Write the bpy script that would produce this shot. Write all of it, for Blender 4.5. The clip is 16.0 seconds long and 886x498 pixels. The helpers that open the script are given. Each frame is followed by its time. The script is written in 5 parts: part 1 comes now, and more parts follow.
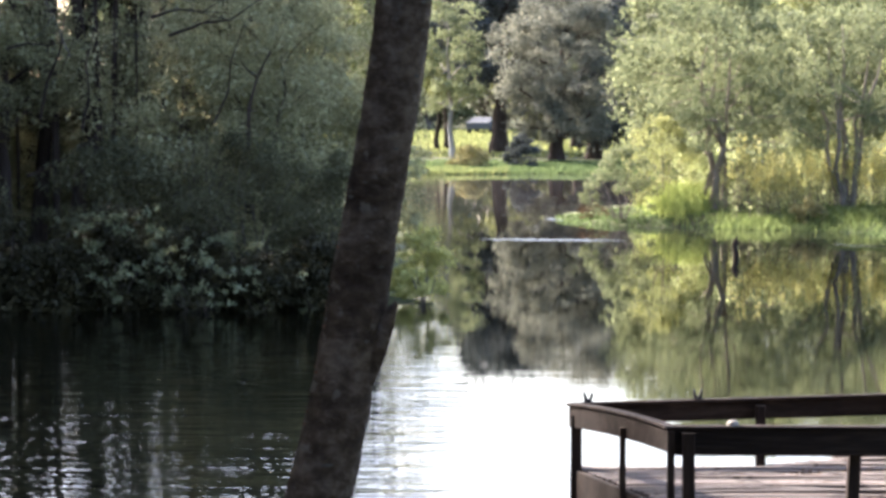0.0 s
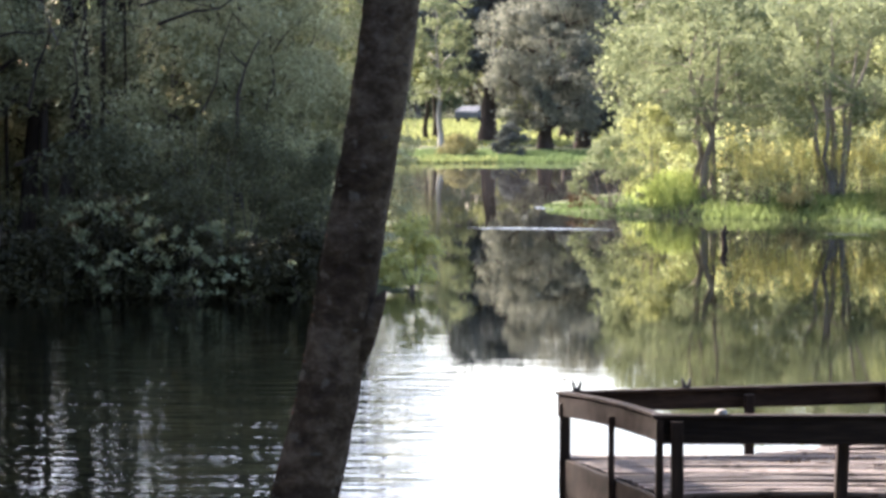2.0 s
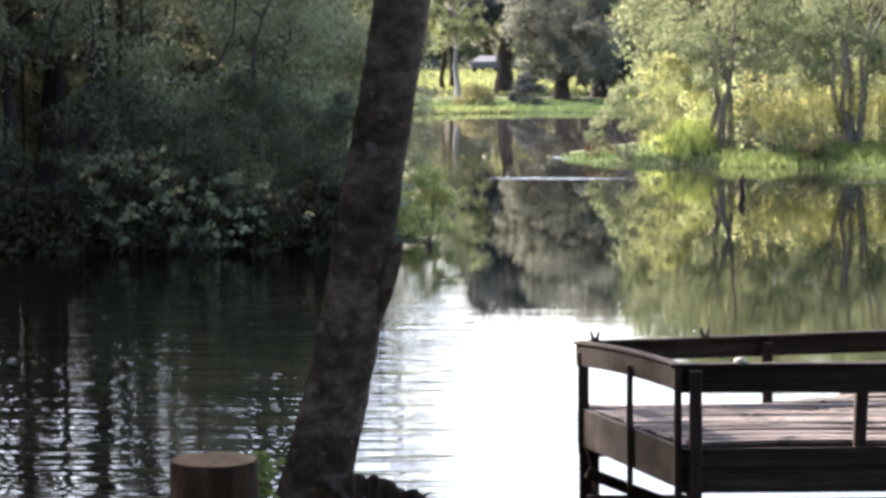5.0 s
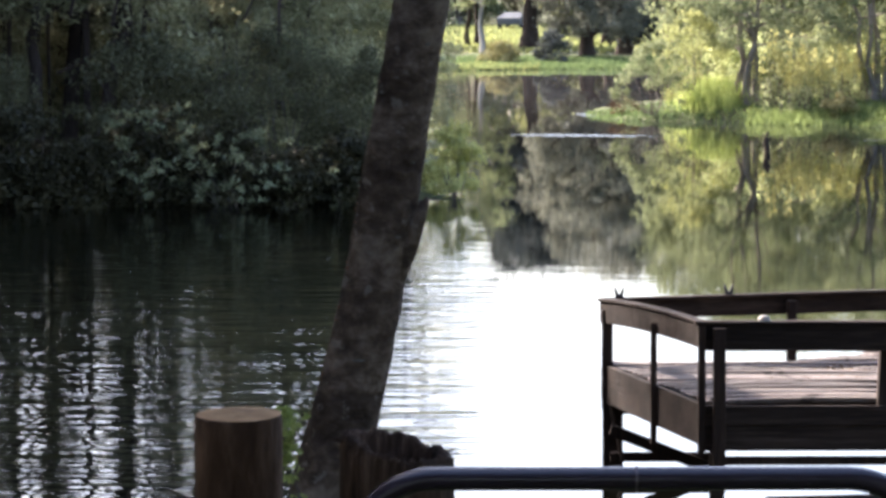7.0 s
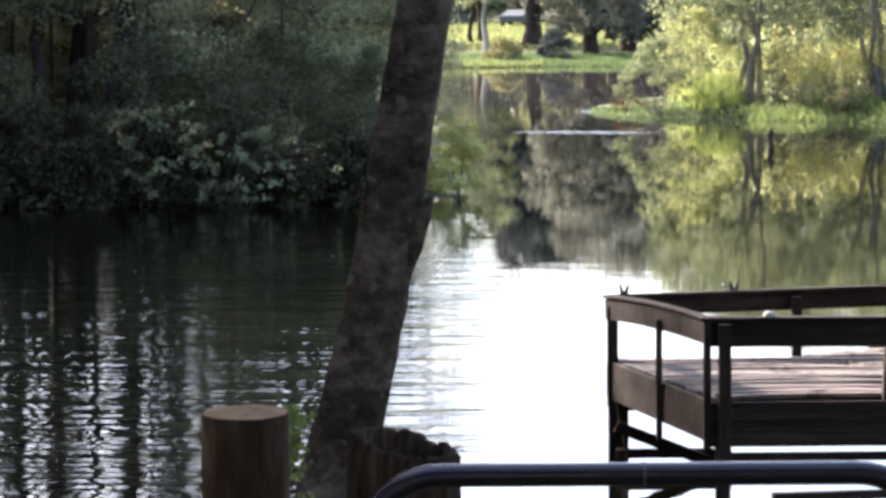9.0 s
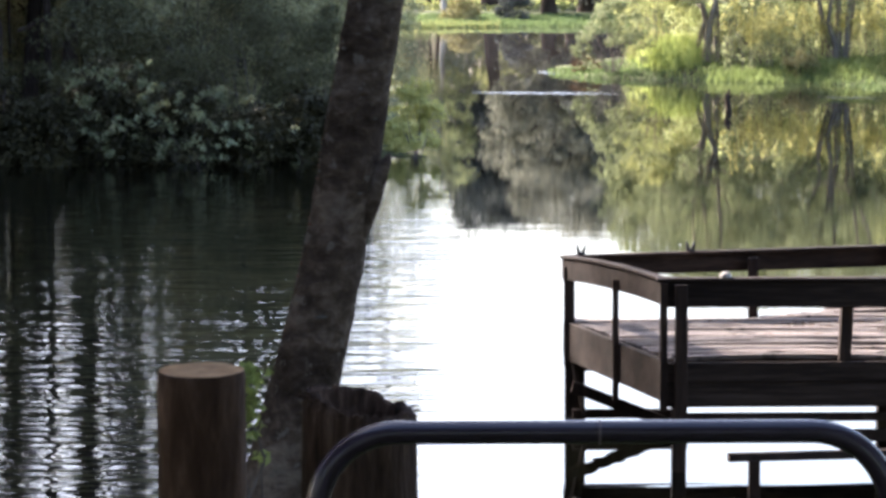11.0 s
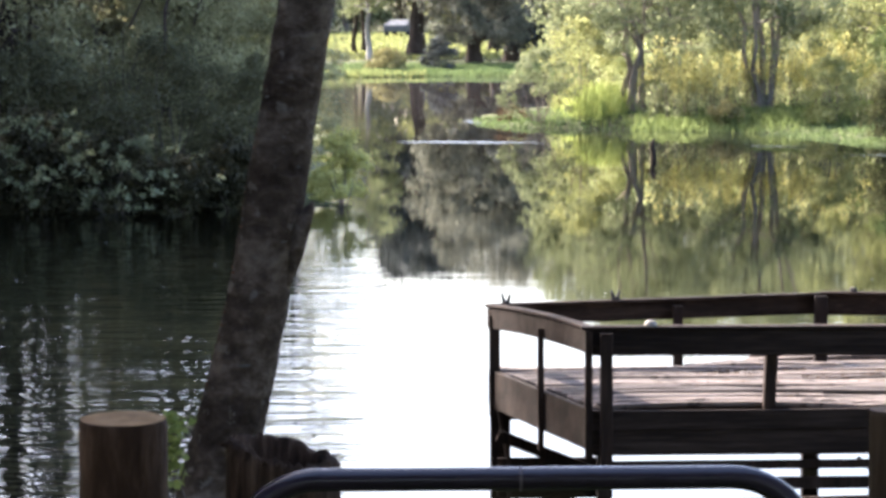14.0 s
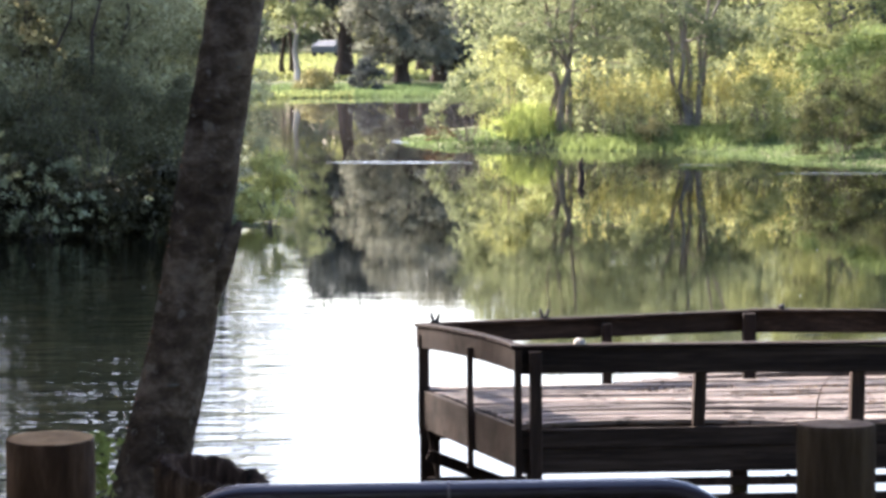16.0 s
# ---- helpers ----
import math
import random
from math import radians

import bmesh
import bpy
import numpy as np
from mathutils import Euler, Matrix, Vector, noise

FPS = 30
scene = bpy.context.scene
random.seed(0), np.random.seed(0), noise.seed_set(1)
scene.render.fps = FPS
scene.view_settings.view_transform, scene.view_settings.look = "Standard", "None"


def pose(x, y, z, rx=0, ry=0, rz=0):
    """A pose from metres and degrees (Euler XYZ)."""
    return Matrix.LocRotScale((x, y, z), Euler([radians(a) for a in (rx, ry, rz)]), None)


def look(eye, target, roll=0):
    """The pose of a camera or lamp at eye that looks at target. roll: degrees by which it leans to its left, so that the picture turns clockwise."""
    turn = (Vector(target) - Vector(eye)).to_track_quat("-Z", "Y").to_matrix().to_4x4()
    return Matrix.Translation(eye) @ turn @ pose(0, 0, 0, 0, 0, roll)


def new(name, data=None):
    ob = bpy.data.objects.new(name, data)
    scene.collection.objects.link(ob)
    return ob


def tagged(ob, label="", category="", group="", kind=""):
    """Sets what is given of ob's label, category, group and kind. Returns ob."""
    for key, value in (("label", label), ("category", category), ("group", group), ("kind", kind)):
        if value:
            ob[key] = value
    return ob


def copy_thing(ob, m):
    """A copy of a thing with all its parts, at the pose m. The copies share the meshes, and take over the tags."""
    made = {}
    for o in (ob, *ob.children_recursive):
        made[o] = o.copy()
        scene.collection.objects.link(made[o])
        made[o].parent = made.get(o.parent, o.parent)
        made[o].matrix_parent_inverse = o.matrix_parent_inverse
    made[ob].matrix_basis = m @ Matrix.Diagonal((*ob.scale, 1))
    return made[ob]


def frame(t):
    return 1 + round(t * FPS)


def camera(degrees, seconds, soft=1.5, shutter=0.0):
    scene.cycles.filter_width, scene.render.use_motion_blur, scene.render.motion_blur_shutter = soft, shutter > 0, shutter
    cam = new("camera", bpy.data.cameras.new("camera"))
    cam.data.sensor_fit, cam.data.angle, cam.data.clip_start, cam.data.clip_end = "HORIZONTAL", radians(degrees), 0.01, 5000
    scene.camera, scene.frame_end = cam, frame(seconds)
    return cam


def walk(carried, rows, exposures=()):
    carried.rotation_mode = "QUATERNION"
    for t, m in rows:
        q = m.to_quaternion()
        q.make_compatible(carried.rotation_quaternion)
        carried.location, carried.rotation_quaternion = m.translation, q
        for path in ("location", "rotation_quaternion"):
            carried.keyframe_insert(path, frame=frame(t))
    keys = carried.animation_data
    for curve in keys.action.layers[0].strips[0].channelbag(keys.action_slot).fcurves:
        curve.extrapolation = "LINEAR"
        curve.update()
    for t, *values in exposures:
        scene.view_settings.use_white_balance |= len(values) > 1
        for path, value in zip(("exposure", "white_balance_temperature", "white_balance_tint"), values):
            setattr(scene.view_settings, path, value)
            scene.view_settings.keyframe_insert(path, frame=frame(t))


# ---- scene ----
cam = camera(16.0, 16.0, soft=3.4)

# seconds; heading, pitch, lean in degrees; sideways and upward sway in metres: a hand-held camera that stands on the bank and looks out over the pond
EYE = Vector((0.0, 0.0, 4.05))
SWAY = [
    (0.0, 0.000, -2.986, -0.023, -0.0003, 0.0092), (0.5, 0.081, -2.706, 0.018, -0.0003, 0.0092),
    (1.0, 0.175, -2.733, -0.041, -0.0003, 0.0092), (1.5, 0.228, -2.997, 0.114, -0.0003, 0.0092),
    (2.0, 0.204, -3.190, -0.006, -0.0003, 0.0092), (2.5, 0.222, -3.475, -0.131, -0.0003, 0.0092),
    (3.0, 0.156, -3.668, -0.052, -0.0003, 0.0092), (5.5, -0.159, -4.415, -0.443, -0.0003, 0.0092),
    (6.0, -0.254, -4.828, -0.358, -0.0003, 0.0092), (6.5, -0.323, -4.947, -0.222, -0.0003, 0.0092),
    (7.0, -0.563, -4.877, -0.163, -0.0021, 0.0077), (7.5, -0.701, -4.870, -0.146, -0.0020, 0.0072),
    (8.0, -0.784, -4.890, -0.274, -0.0035, 0.0069), (8.5, -0.871, -4.946, -0.485, -0.0056, 0.0064),
    (9.0, -0.641, -4.915, -0.492, -0.0056, 0.0059), (9.5, -0.449, -5.248, -0.527, -0.0049, 0.0038),
    (12.0, 0.453, -5.667, -0.011, -0.0033, 0.0008), (12.5, 0.556, -5.587, -0.053, -0.0001, 0.0000),
    (13.0, 0.681, -5.331, -0.170, 0.0028, 0.0010), (13.5, 0.952, -4.942, -0.237, 0.0035, 0.0010),
    (14.0, 1.485, -4.750, -0.202, 0.0040, -0.0020), (14.5, 2.772, -4.359, 0.372, 0.0063, -0.0069),
    (15.0, 2.676, -4.906, -0.006, 0.0077, -0.0097), (15.5, 2.553, -4.616, -0.319, 0.0075, -0.0102),
    (16.0, 2.779, -4.386, -0.437, 0.0082, -0.0102)]


def heading(yaw, pitch, lean, aside, up):
    a, b = radians(yaw), radians(pitch)
    way = Vector((math.sin(a) * math.cos(b), math.cos(a) * math.cos(b), math.sin(b)))
    eye = EYE + Vector((aside, 0, up))
    return look(eye, eye + way * 30.0, lean)


walk(cam, [(row[0], heading(*row[1:])) for row in SWAY],
     exposures=[(0.0, 2.46, 6060, 17), (5.5, 2.46, 6060, 17), (9.5, 2.50, 6060, 17), (12.5, 2.60, 6060, 17), (14.5, 2.65, 6060, 17), (16.0, 2.67, 6060, 17)])

# ---- world, sun ----
SUN_AZ, SUN_EL = -46.0, 35.0   # degrees: from the view's axis towards the left, above the horizon
world = bpy.data.worlds.new("sky")
scene.world = world
world.use_nodes = True
wn = world.node_tree
sky = wn.nodes.new("ShaderNodeTexSky")
sky.sky_type = "NISHITA"
sky.sun_disc = False
sky.sun_elevation = radians(SUN_EL)
sky.sun_rotation = radians(SUN_AZ)
sky.dust_density = 3.5
wn.links.new(sky.outputs[0], wn.nodes["Background"].inputs[0])
wn.nodes["Background"].inputs[1].default_value = 0.13

sun_data = bpy.data.lights.new("sun", "SUN")
sun_data.energy = 4.8
sun_data.angle = radians(0.6)
sun_data.color = (1.0, 0.91, 0.78)
sun = new("sun", sun_data)
az, el = radians(SUN_AZ), radians(SUN_EL)
sun.matrix_world = look((math.sin(az) * math.cos(el) * 60, math.cos(az) * math.cos(el) * 60, math.sin(el) * 60), (0, 0, 0))


# ---- materials ----
def shader(name, rough=0.8, metal=0.0, spec=0.5):
    m = bpy.data.materials.new(name)
    m.use_nodes = True
    b = m.node_tree.nodes["Principled BSDF"]
    b.inputs["Roughness"].default_value = rough
    b.inputs["Metallic"].default_value = metal
    b.inputs["Specular IOR Level"].default_value = spec
    return m, m.node_tree, b


def node(nt, kind, **values):
    n = nt.nodes.new(kind)
    for key, value in values.items():
        if key in n.inputs:
            n.inputs[key].default_value = value
    return n


def ramp(nt, stops):
    r = nt.nodes.new("ShaderNodeValToRGB")
    e = r.color_ramp.elements
    while len(e) < len(stops):
        e.new(0.5)
    for k, (p, c) in enumerate(stops):
        e[k].position, e[k].color = p, (*c, 1.0)
    return r


def grain(name, dark, mid, light, scale, stretch=(1, 1, 1), rough=0.85, bump=0.3, dist=0.01, per_piece=0.0, spec=0.3, blotch=None):
    """Noise at two scales in object space, with relief; pieces differ by Object Info's Random."""
    m, nt, b = shader(name, rough, 0.0, spec)
    tc = node(nt, "ShaderNodeTexCoord")
    mp = node(nt, "ShaderNodeMapping")
    mp.inputs["Scale"].default_value = stretch
    oi = node(nt, "ShaderNodeObjectInfo")
    sh = node(nt, "ShaderNodeVectorMath")
    sh.operation = "ADD"
    mul = node(nt, "ShaderNodeMath")
    mul.operation = "MULTIPLY"
    mul.inputs[1].default_value = 37.0
    nt.links.new(oi.outputs["Random"], mul.inputs[0])
    nt.links.new(tc.outputs["Object"], mp.inputs[0])
    nt.links.new(mp.outputs[0], sh.inputs[0])
    nt.links.new(mul.outputs[0], sh.inputs[1])
    n1 = node(nt, "ShaderNodeTexNoise", Scale=scale, Detail=6.0, Roughness=0.65)
    n2 = node(nt, "ShaderNodeTexNoise", Scale=scale * 0.17, Detail=3.0)
    for n in (n1, n2):
        nt.links.new(sh.outputs[0], n.inputs["Vector"])
    mix = node(nt, "ShaderNodeMath")
    mix.operation = "MULTIPLY_ADD"
    mix.inputs[1].default_value = 0.55
    half = node(nt, "ShaderNodeMath")
    half.operation = "MULTIPLY"
    half.inputs[1].default_value = 0.5
    nt.links.new(n2.outputs["Fac"], half.inputs[0])
    nt.links.new(n1.outputs["Fac"], mix.inputs[0])
    nt.links.new(half.outputs[0], mix.inputs[2])
    r = ramp(nt, [(0.36, dark), (0.52, mid), (0.70, light)])
    nt.links.new(mix.outputs[0], r.inputs[0])
    out = r.outputs[0]
    if per_piece:
        hv = node(nt, "ShaderNodeHueSaturation")
        ma = node(nt, "ShaderNodeMapRange")
        ma.inputs["To Min"].default_value = 1.0 - per_piece
        ma.inputs["To Max"].default_value = 1.0 + per_piece
        nt.links.new(oi.outputs["Random"], ma.inputs[0])
        nt.links.new(ma.outputs[0], hv.inputs["Value"])
        nt.links.new(out, hv.inputs["Color"])
        out = hv.outputs[0]
    if blotch:
        n3 = node(nt, "ShaderNodeTexNoise", Scale=blotch[0], Detail=4.0, Roughness=0.6)
        nt.links.new(tc.outputs["Object"], n3.inputs["Vector"])
        r3 = ramp(nt, [(blotch[1], (0, 0, 0)), (blotch[1] + 0.06, (1, 1, 1))])
        nt.links.new(n3.outputs["Fac"], r3.inputs[0])
        mc = node(nt, "ShaderNodeMix")
        mc.data_type = "RGBA"
        nt.links.new(r3.outputs[0], mc.inputs["Factor"])
        nt.links.new(out, mc.inputs[6])
        mc.inputs[7].default_value = (*blotch[2], 1)
        out = mc.outputs[2]
    nt.links.new(out, b.inputs["Base Color"])
    bp = node(nt, "ShaderNodeBump", Strength=bump, Distance=dist)
    nt.links.new(n1.outputs["Fac"], bp.inputs["Height"])
    nt.links.new(bp.outputs[0], b.inputs["Normal"])
    return m


def leafy(name, stops, through_leaf=0.5, clump=0.35, rough=0.6, gloss=0.015):
    """Leaves: each one its own tint, drifting from clump to clump; light passes through the blade."""
    m = bpy.data.materials.new(name)
    m.use_nodes = True
    nt = m.node_tree
    nt.nodes.remove(nt.nodes["Principled BSDF"])
    geo = node(nt, "ShaderNodeNewGeometry")
    tc = node(nt, "ShaderNodeTexCoord")
    n = node(nt, "ShaderNodeTexNoise", Scale=clump, Detail=3.0)
    nt.links.new(tc.outputs["Object"], n.inputs["Vector"])
    add = node(nt, "ShaderNodeMath")
    add.operation = "MULTIPLY_ADD"
    add.inputs[1].default_value = 0.5
    sub = node(nt, "ShaderNodeMapRange")
    sub.inputs["From Min"].default_value = 0.3
    sub.inputs["From Max"].default_value = 0.7
    sub.inputs["To Max"].default_value = 0.5
    nt.links.new(n.outputs["Fac"], sub.inputs[0])
    nt.links.new(geo.outputs["Random Per Island"], add.inputs[0])
    nt.links.new(sub.outputs[0], add.inputs[2])
    r = ramp(nt, stops)
    nt.links.new(add.outputs[0], r.inputs[0])
    dif = node(nt, "ShaderNodeBsdfDiffuse")
    tra = node(nt, "ShaderNodeBsdfTranslucent")
    glo = node(nt, "ShaderNodeBsdfGlossy", Roughness=rough)
    hs = node(nt, "ShaderNodeHueSaturation", Hue=0.495, Saturation=1.02, Value=1.15)
    nt.links.new(r.outputs[0], hs.inputs["Color"])
    nt.links.new(r.outputs[0], dif.inputs[0])
    nt.links.new(hs.outputs[0], tra.inputs[0])
    m1 = node(nt, "ShaderNodeMixShader")
    m1.inputs[0].default_value = through_leaf
    nt.links.new(dif.outputs[0], m1.inputs[1])
    nt.links.new(tra.outputs[0], m1.inputs[2])
    m2 = node(nt, "ShaderNodeMixShader")
    m2.inputs[0].default_value = gloss
    nt.links.new(m1.outputs[0], m2.inputs[1])
    nt.links.new(glo.outputs[0], m2.inputs[2])
    nt.links.new(m2.outputs[0], nt.nodes["Material Output"].inputs[0])
    return m


DECK_WOOD = grain("weathered_deck_wood", (0.026, 0.019, 0.0145), (0.135, 0.105, 0.086), (0.25, 0.205, 0.172), 8, (0.35, 10, 10), 0.78, 1.0, 0.02, 0.42, 0.22, blotch=(4.0, 0.56, (0.05, 0.037, 0.029)))
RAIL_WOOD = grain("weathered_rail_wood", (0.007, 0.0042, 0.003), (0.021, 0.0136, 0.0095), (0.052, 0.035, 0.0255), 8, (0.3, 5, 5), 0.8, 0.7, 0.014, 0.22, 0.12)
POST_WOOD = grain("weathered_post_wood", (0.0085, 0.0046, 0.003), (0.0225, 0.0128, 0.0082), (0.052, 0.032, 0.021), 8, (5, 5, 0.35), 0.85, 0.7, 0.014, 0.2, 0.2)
BOLLARD_WOOD = grain("treated_post_wood", (0.017, 0.0082, 0.0046), (0.042, 0.0225, 0.0125), (0.105, 0.062, 0.038), 13, (2.2, 2.2, 0.55), 0.8, 0.8, 0.014, 0.1, 0.15)
BOLLARD_END = grain("sawn_end_wood", (0.15, 0.08, 0.032), (0.29, 0.17, 0.074), (0.41, 0.265, 0.13), 16, (1, 1, 1), 0.85, 0.25, 0.003, 0.0, 0.12)
BOLLARD_GREY = grain("greyed_post_wood", (0.03, 0.02, 0.0125), (0.068, 0.047, 0.031), (0.125, 0.092, 0.064), 11, (2.6, 2.6, 0.3), 0.88, 0.8, 0.014, 0.1, 0.1)
BOLLARD_WORN = grain("weathered_end_wood", (0.06, 0.036, 0.02), (0.14, 0.088, 0.052), (0.23, 0.16, 0.10), 16, (1, 1, 1), 0.9, 0.4, 0.004, 0.0, 0.1)
ROTTEN = grain("rotten_wood", (0.014, 0.0088, 0.006), (0.066, 0.041, 0.027), (0.22, 0.145, 0.098), 17, (2.8, 2.8, 0.35), 0.95, 1.0, 0.03, 0.0, 0.12)
TRUNK_BARK = grain("mottled_bark", (0.026, 0.0185, 0.0145), (0.084, 0.062, 0.047), (0.25, 0.20, 0.158), 15, (1.1, 1.1, 1.5), 0.95, 1.0, 0.022, 0.0, 0.12, blotch=(16.0, 0.60, (0.17, 0.148, 0.125)))
LICHEN = grain("grey_lichen", (0.07, 0.066, 0.06), (0.12, 0.115, 0.104), (0.19, 0.18, 0.165), 30, (1, 1, 1), 0.95, 0.4, 0.004, 0.0, 0.1)
BARK = grain("grey_bark", (0.05, 0.042, 0.034), (0.12, 0.10, 0.085), (0.23, 0.20, 0.175), 7, (3, 3, 0.6), 0.95, 0.6, 0.02, 0.0, 0.15)
PALE_BARK = grain("pale_bark", (0.14, 0.12, 0.10), (0.27, 0.245, 0.21), (0.42, 0.39, 0.35), 6, (3, 3, 0.6), 0.95, 0.4, 0.02, 0.0, 0.15)
STEM_BARK = grain("grey_brown_bark", (0.095, 0.078, 0.06), (0.20, 0.168, 0.13), (0.32, 0.275, 0.22), 6, (3, 3, 0.6), 0.95, 0.5, 0.02, 0.0, 0.15)
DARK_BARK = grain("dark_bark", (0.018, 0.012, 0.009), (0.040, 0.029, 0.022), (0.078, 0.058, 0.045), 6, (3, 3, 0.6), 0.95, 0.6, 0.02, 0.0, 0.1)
EARTH = grain("earth_and_turf", (0.025, 0.022, 0.012), (0.055, 0.06, 0.022), (0.085, 0.10, 0.035), 1.3, (1, 1, 1), 0.95, 0.5, 0.05, 0.0, 0.15)

# wood foliage in three tones, lightened or darkened for the light it gets
LEAF_WOOD = leafy("green_wood_leaves", [(0, (0.1125, 0.1075, 0.0539)), (0.5, (0.2516, 0.2382, 0.1163)), (1, (0.4385, 0.3994, 0.2014))], 0.2, 0.5, 0.6, 0.02)
LEAF_SHADE = leafy("shade_darkened_leaves", [(0, (0.0134, 0.012, 0.0047)), (0.5, (0.0336, 0.031, 0.0123)), (0.85, (0.0672, 0.058, 0.0238)), (1, (0.1008, 0.08, 0.034))], 0.12, 0.5, 0.6, 0.02)
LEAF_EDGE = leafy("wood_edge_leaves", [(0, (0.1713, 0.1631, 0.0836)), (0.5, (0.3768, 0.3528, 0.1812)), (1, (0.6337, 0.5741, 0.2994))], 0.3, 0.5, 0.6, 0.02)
LEAF_CEDAR = leafy("cedar_leaves", [(0, (0.1119, 0.103, 0.0449)), (0.6, (0.2609, 0.235, 0.1014)), (1, (0.4101, 0.3564, 0.1613))], 0.22, 0.5, 0.6, 0.015)
LEAF_FIR = leafy("fine_evergreen_leaves", [(0, (0.0532, 0.0543, 0.0265)), (0.6, (0.1328, 0.1283, 0.0636)), (1, (0.2363, 0.2141, 0.1098))], 0.22, 0.5, 0.6, 0.015)
# lighter copy of the shrub foliage, for the lit sprays
LEAF_SHRUB = leafy("lit_shrub_leaves", [(0, (0.0626, 0.0708, 0.0343)), (0.55, (0.1824, 0.1963, 0.101)), (1, (0.3648, 0.3765, 0.2071))], 0.3, 1.2, 0.5, 0.03)
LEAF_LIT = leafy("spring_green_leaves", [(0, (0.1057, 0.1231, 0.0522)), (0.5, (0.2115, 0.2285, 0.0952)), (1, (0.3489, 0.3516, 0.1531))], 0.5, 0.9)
LEAF_ELM = leafy("pale_green_leaves", [(0, (0.0915, 0.1109, 0.0564)), (0.5, (0.1678, 0.188, 0.0956)), (1, (0.2542, 0.2693, 0.1411))], 0.5, 0.45)
LEAF_OAK = leafy("oak_leaves", [(0, (0.085, 0.088, 0.068)), (0.5, (0.155, 0.157, 0.118)), (1, (0.25, 0.245, 0.182))], 0.5, 0.3)
LEAF_DARK = leafy("dark_oak_leaves", [(0, (0.032, 0.037, 0.034)), (0.6, (0.068, 0.075, 0.068)), (1, (0.125, 0.13, 0.112))], 0.35, 0.3)
LEAF_YELLOW = leafy("yellow_autumn_leaves", [(0, (0.1552, 0.176, 0.07)), (0.5, (0.2794, 0.2904, 0.115)), (1, (0.4035, 0.4048, 0.17))], 0.5, 0.8)
LEAF_BRIGHT = leafy("fresh_green_leaves", [(0, (0.17, 0.2156, 0.06)), (0.6, (0.306, 0.3608, 0.11)), (1, (0.425, 0.4576, 0.17))], 0.5, 2.0)
LEAF_LIME = leafy("lime_green_leaves", [(0, (0.0876, 0.1176, 0.0356)), (0.55, (0.1599, 0.2012, 0.0655)), (1, (0.2268, 0.2724, 0.1104))], 0.5, 1.2)
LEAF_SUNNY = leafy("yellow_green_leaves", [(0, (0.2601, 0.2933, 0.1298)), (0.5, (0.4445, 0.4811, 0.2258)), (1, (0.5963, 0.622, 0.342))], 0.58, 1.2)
# waterside bushes: colour raised in place of sunlight that the wood blocks
LEAF_SUNLIT = leafy("sunlit_yellow_leaves", [(0, (0.31, 0.31, 0.10)), (0.5, (0.50, 0.485, 0.17)), (1, (0.64, 0.61, 0.25))], 0.55, 1.2)
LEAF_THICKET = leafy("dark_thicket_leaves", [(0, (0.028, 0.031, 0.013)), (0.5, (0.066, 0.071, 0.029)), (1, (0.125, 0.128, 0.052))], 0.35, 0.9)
PEEL = leafy("rim_lit_bark", [(0, (0.07, 0.03, 0.018)), (0.6, (0.17, 0.075, 0.042)), (1, (0.30, 0.14, 0.08))], 0.5, 4.0)
BLOOM = leafy("goldenrod_bloom", [(0, (0.3612, 0.3369, 0.1037)), (0.5, (0.5346, 0.4979, 0.1778)), (1, (0.6212, 0.5973, 0.2815))], 0.58, 1.0)
GRASS = leafy("meadow_grass", [(0, (0.0589, 0.0889, 0.033)), (0.5, (0.097, 0.1365, 0.0518)), (1, (0.1488, 0.1863, 0.0737))], 0.45, 0.35)
LAWN = leafy("sunlit_lawn", [(0.0, (0.1371, 0.155, 0.0518)), (0.5, (0.2057, 0.223, 0.0795)), (1.0, (0.2742, 0.2835, 0.1123))], 0.45, 0.2)
LITTER = leafy("dead_leaves", [(0.0, (0.05, 0.03, 0.018)), (0.6, (0.14, 0.09, 0.05)), (1.0, (0.28, 0.20, 0.12))], 0.1, 2.0)


def paint(name, colour, rough=0.35, metal=0.0):
    m, nt, b = shader(name, rough, metal)
    n = node(nt, "ShaderNodeTexNoise", Scale=22.0, Detail=5.0)
    r = ramp(nt, [(0.35, tuple(c * 0.7 for c in colour)), (0.6, colour)])
    nt.links.new(n.outputs["Fac"], r.inputs[0])
    nt.links.new(r.outputs[0], b.inputs["Base Color"])
    ra = node(nt, "ShaderNodeMapRange")
    ra.inputs["To Min"].default_value = rough * 0.7
    ra.inputs["To Max"].default_value = rough * 1.4
    nt.links.new(n.outputs["Fac"], ra.inputs[0])
    nt.links.new(ra.outputs[0], b.inputs["Roughness"])
    return m


STEEL = paint("dark_blue_painted_steel", (0.024, 0.017, 0.028), 0.22)
SCUFF = paint("scuffed_steel", (0.11, 0.085, 0.09), 0.5)
IRON = paint("dark_iron", (0.014, 0.012, 0.011), 0.7, 0.0)
WHITE = paint("white_paint", (0.75, 0.74, 0.70), 0.4)
CAR_WHITE = paint("white_car_paint", (0.72, 0.73, 0.75), 0.25)
CAR_DARK = paint("grey_car_paint", (0.075, 0.075, 0.075), 0.55)
RUBBER = paint("black_rubber", (0.02, 0.02, 0.02), 0.8)
GLASS_DARK = paint("tinted_car_glass", (0.02, 0.025, 0.03), 0.05)

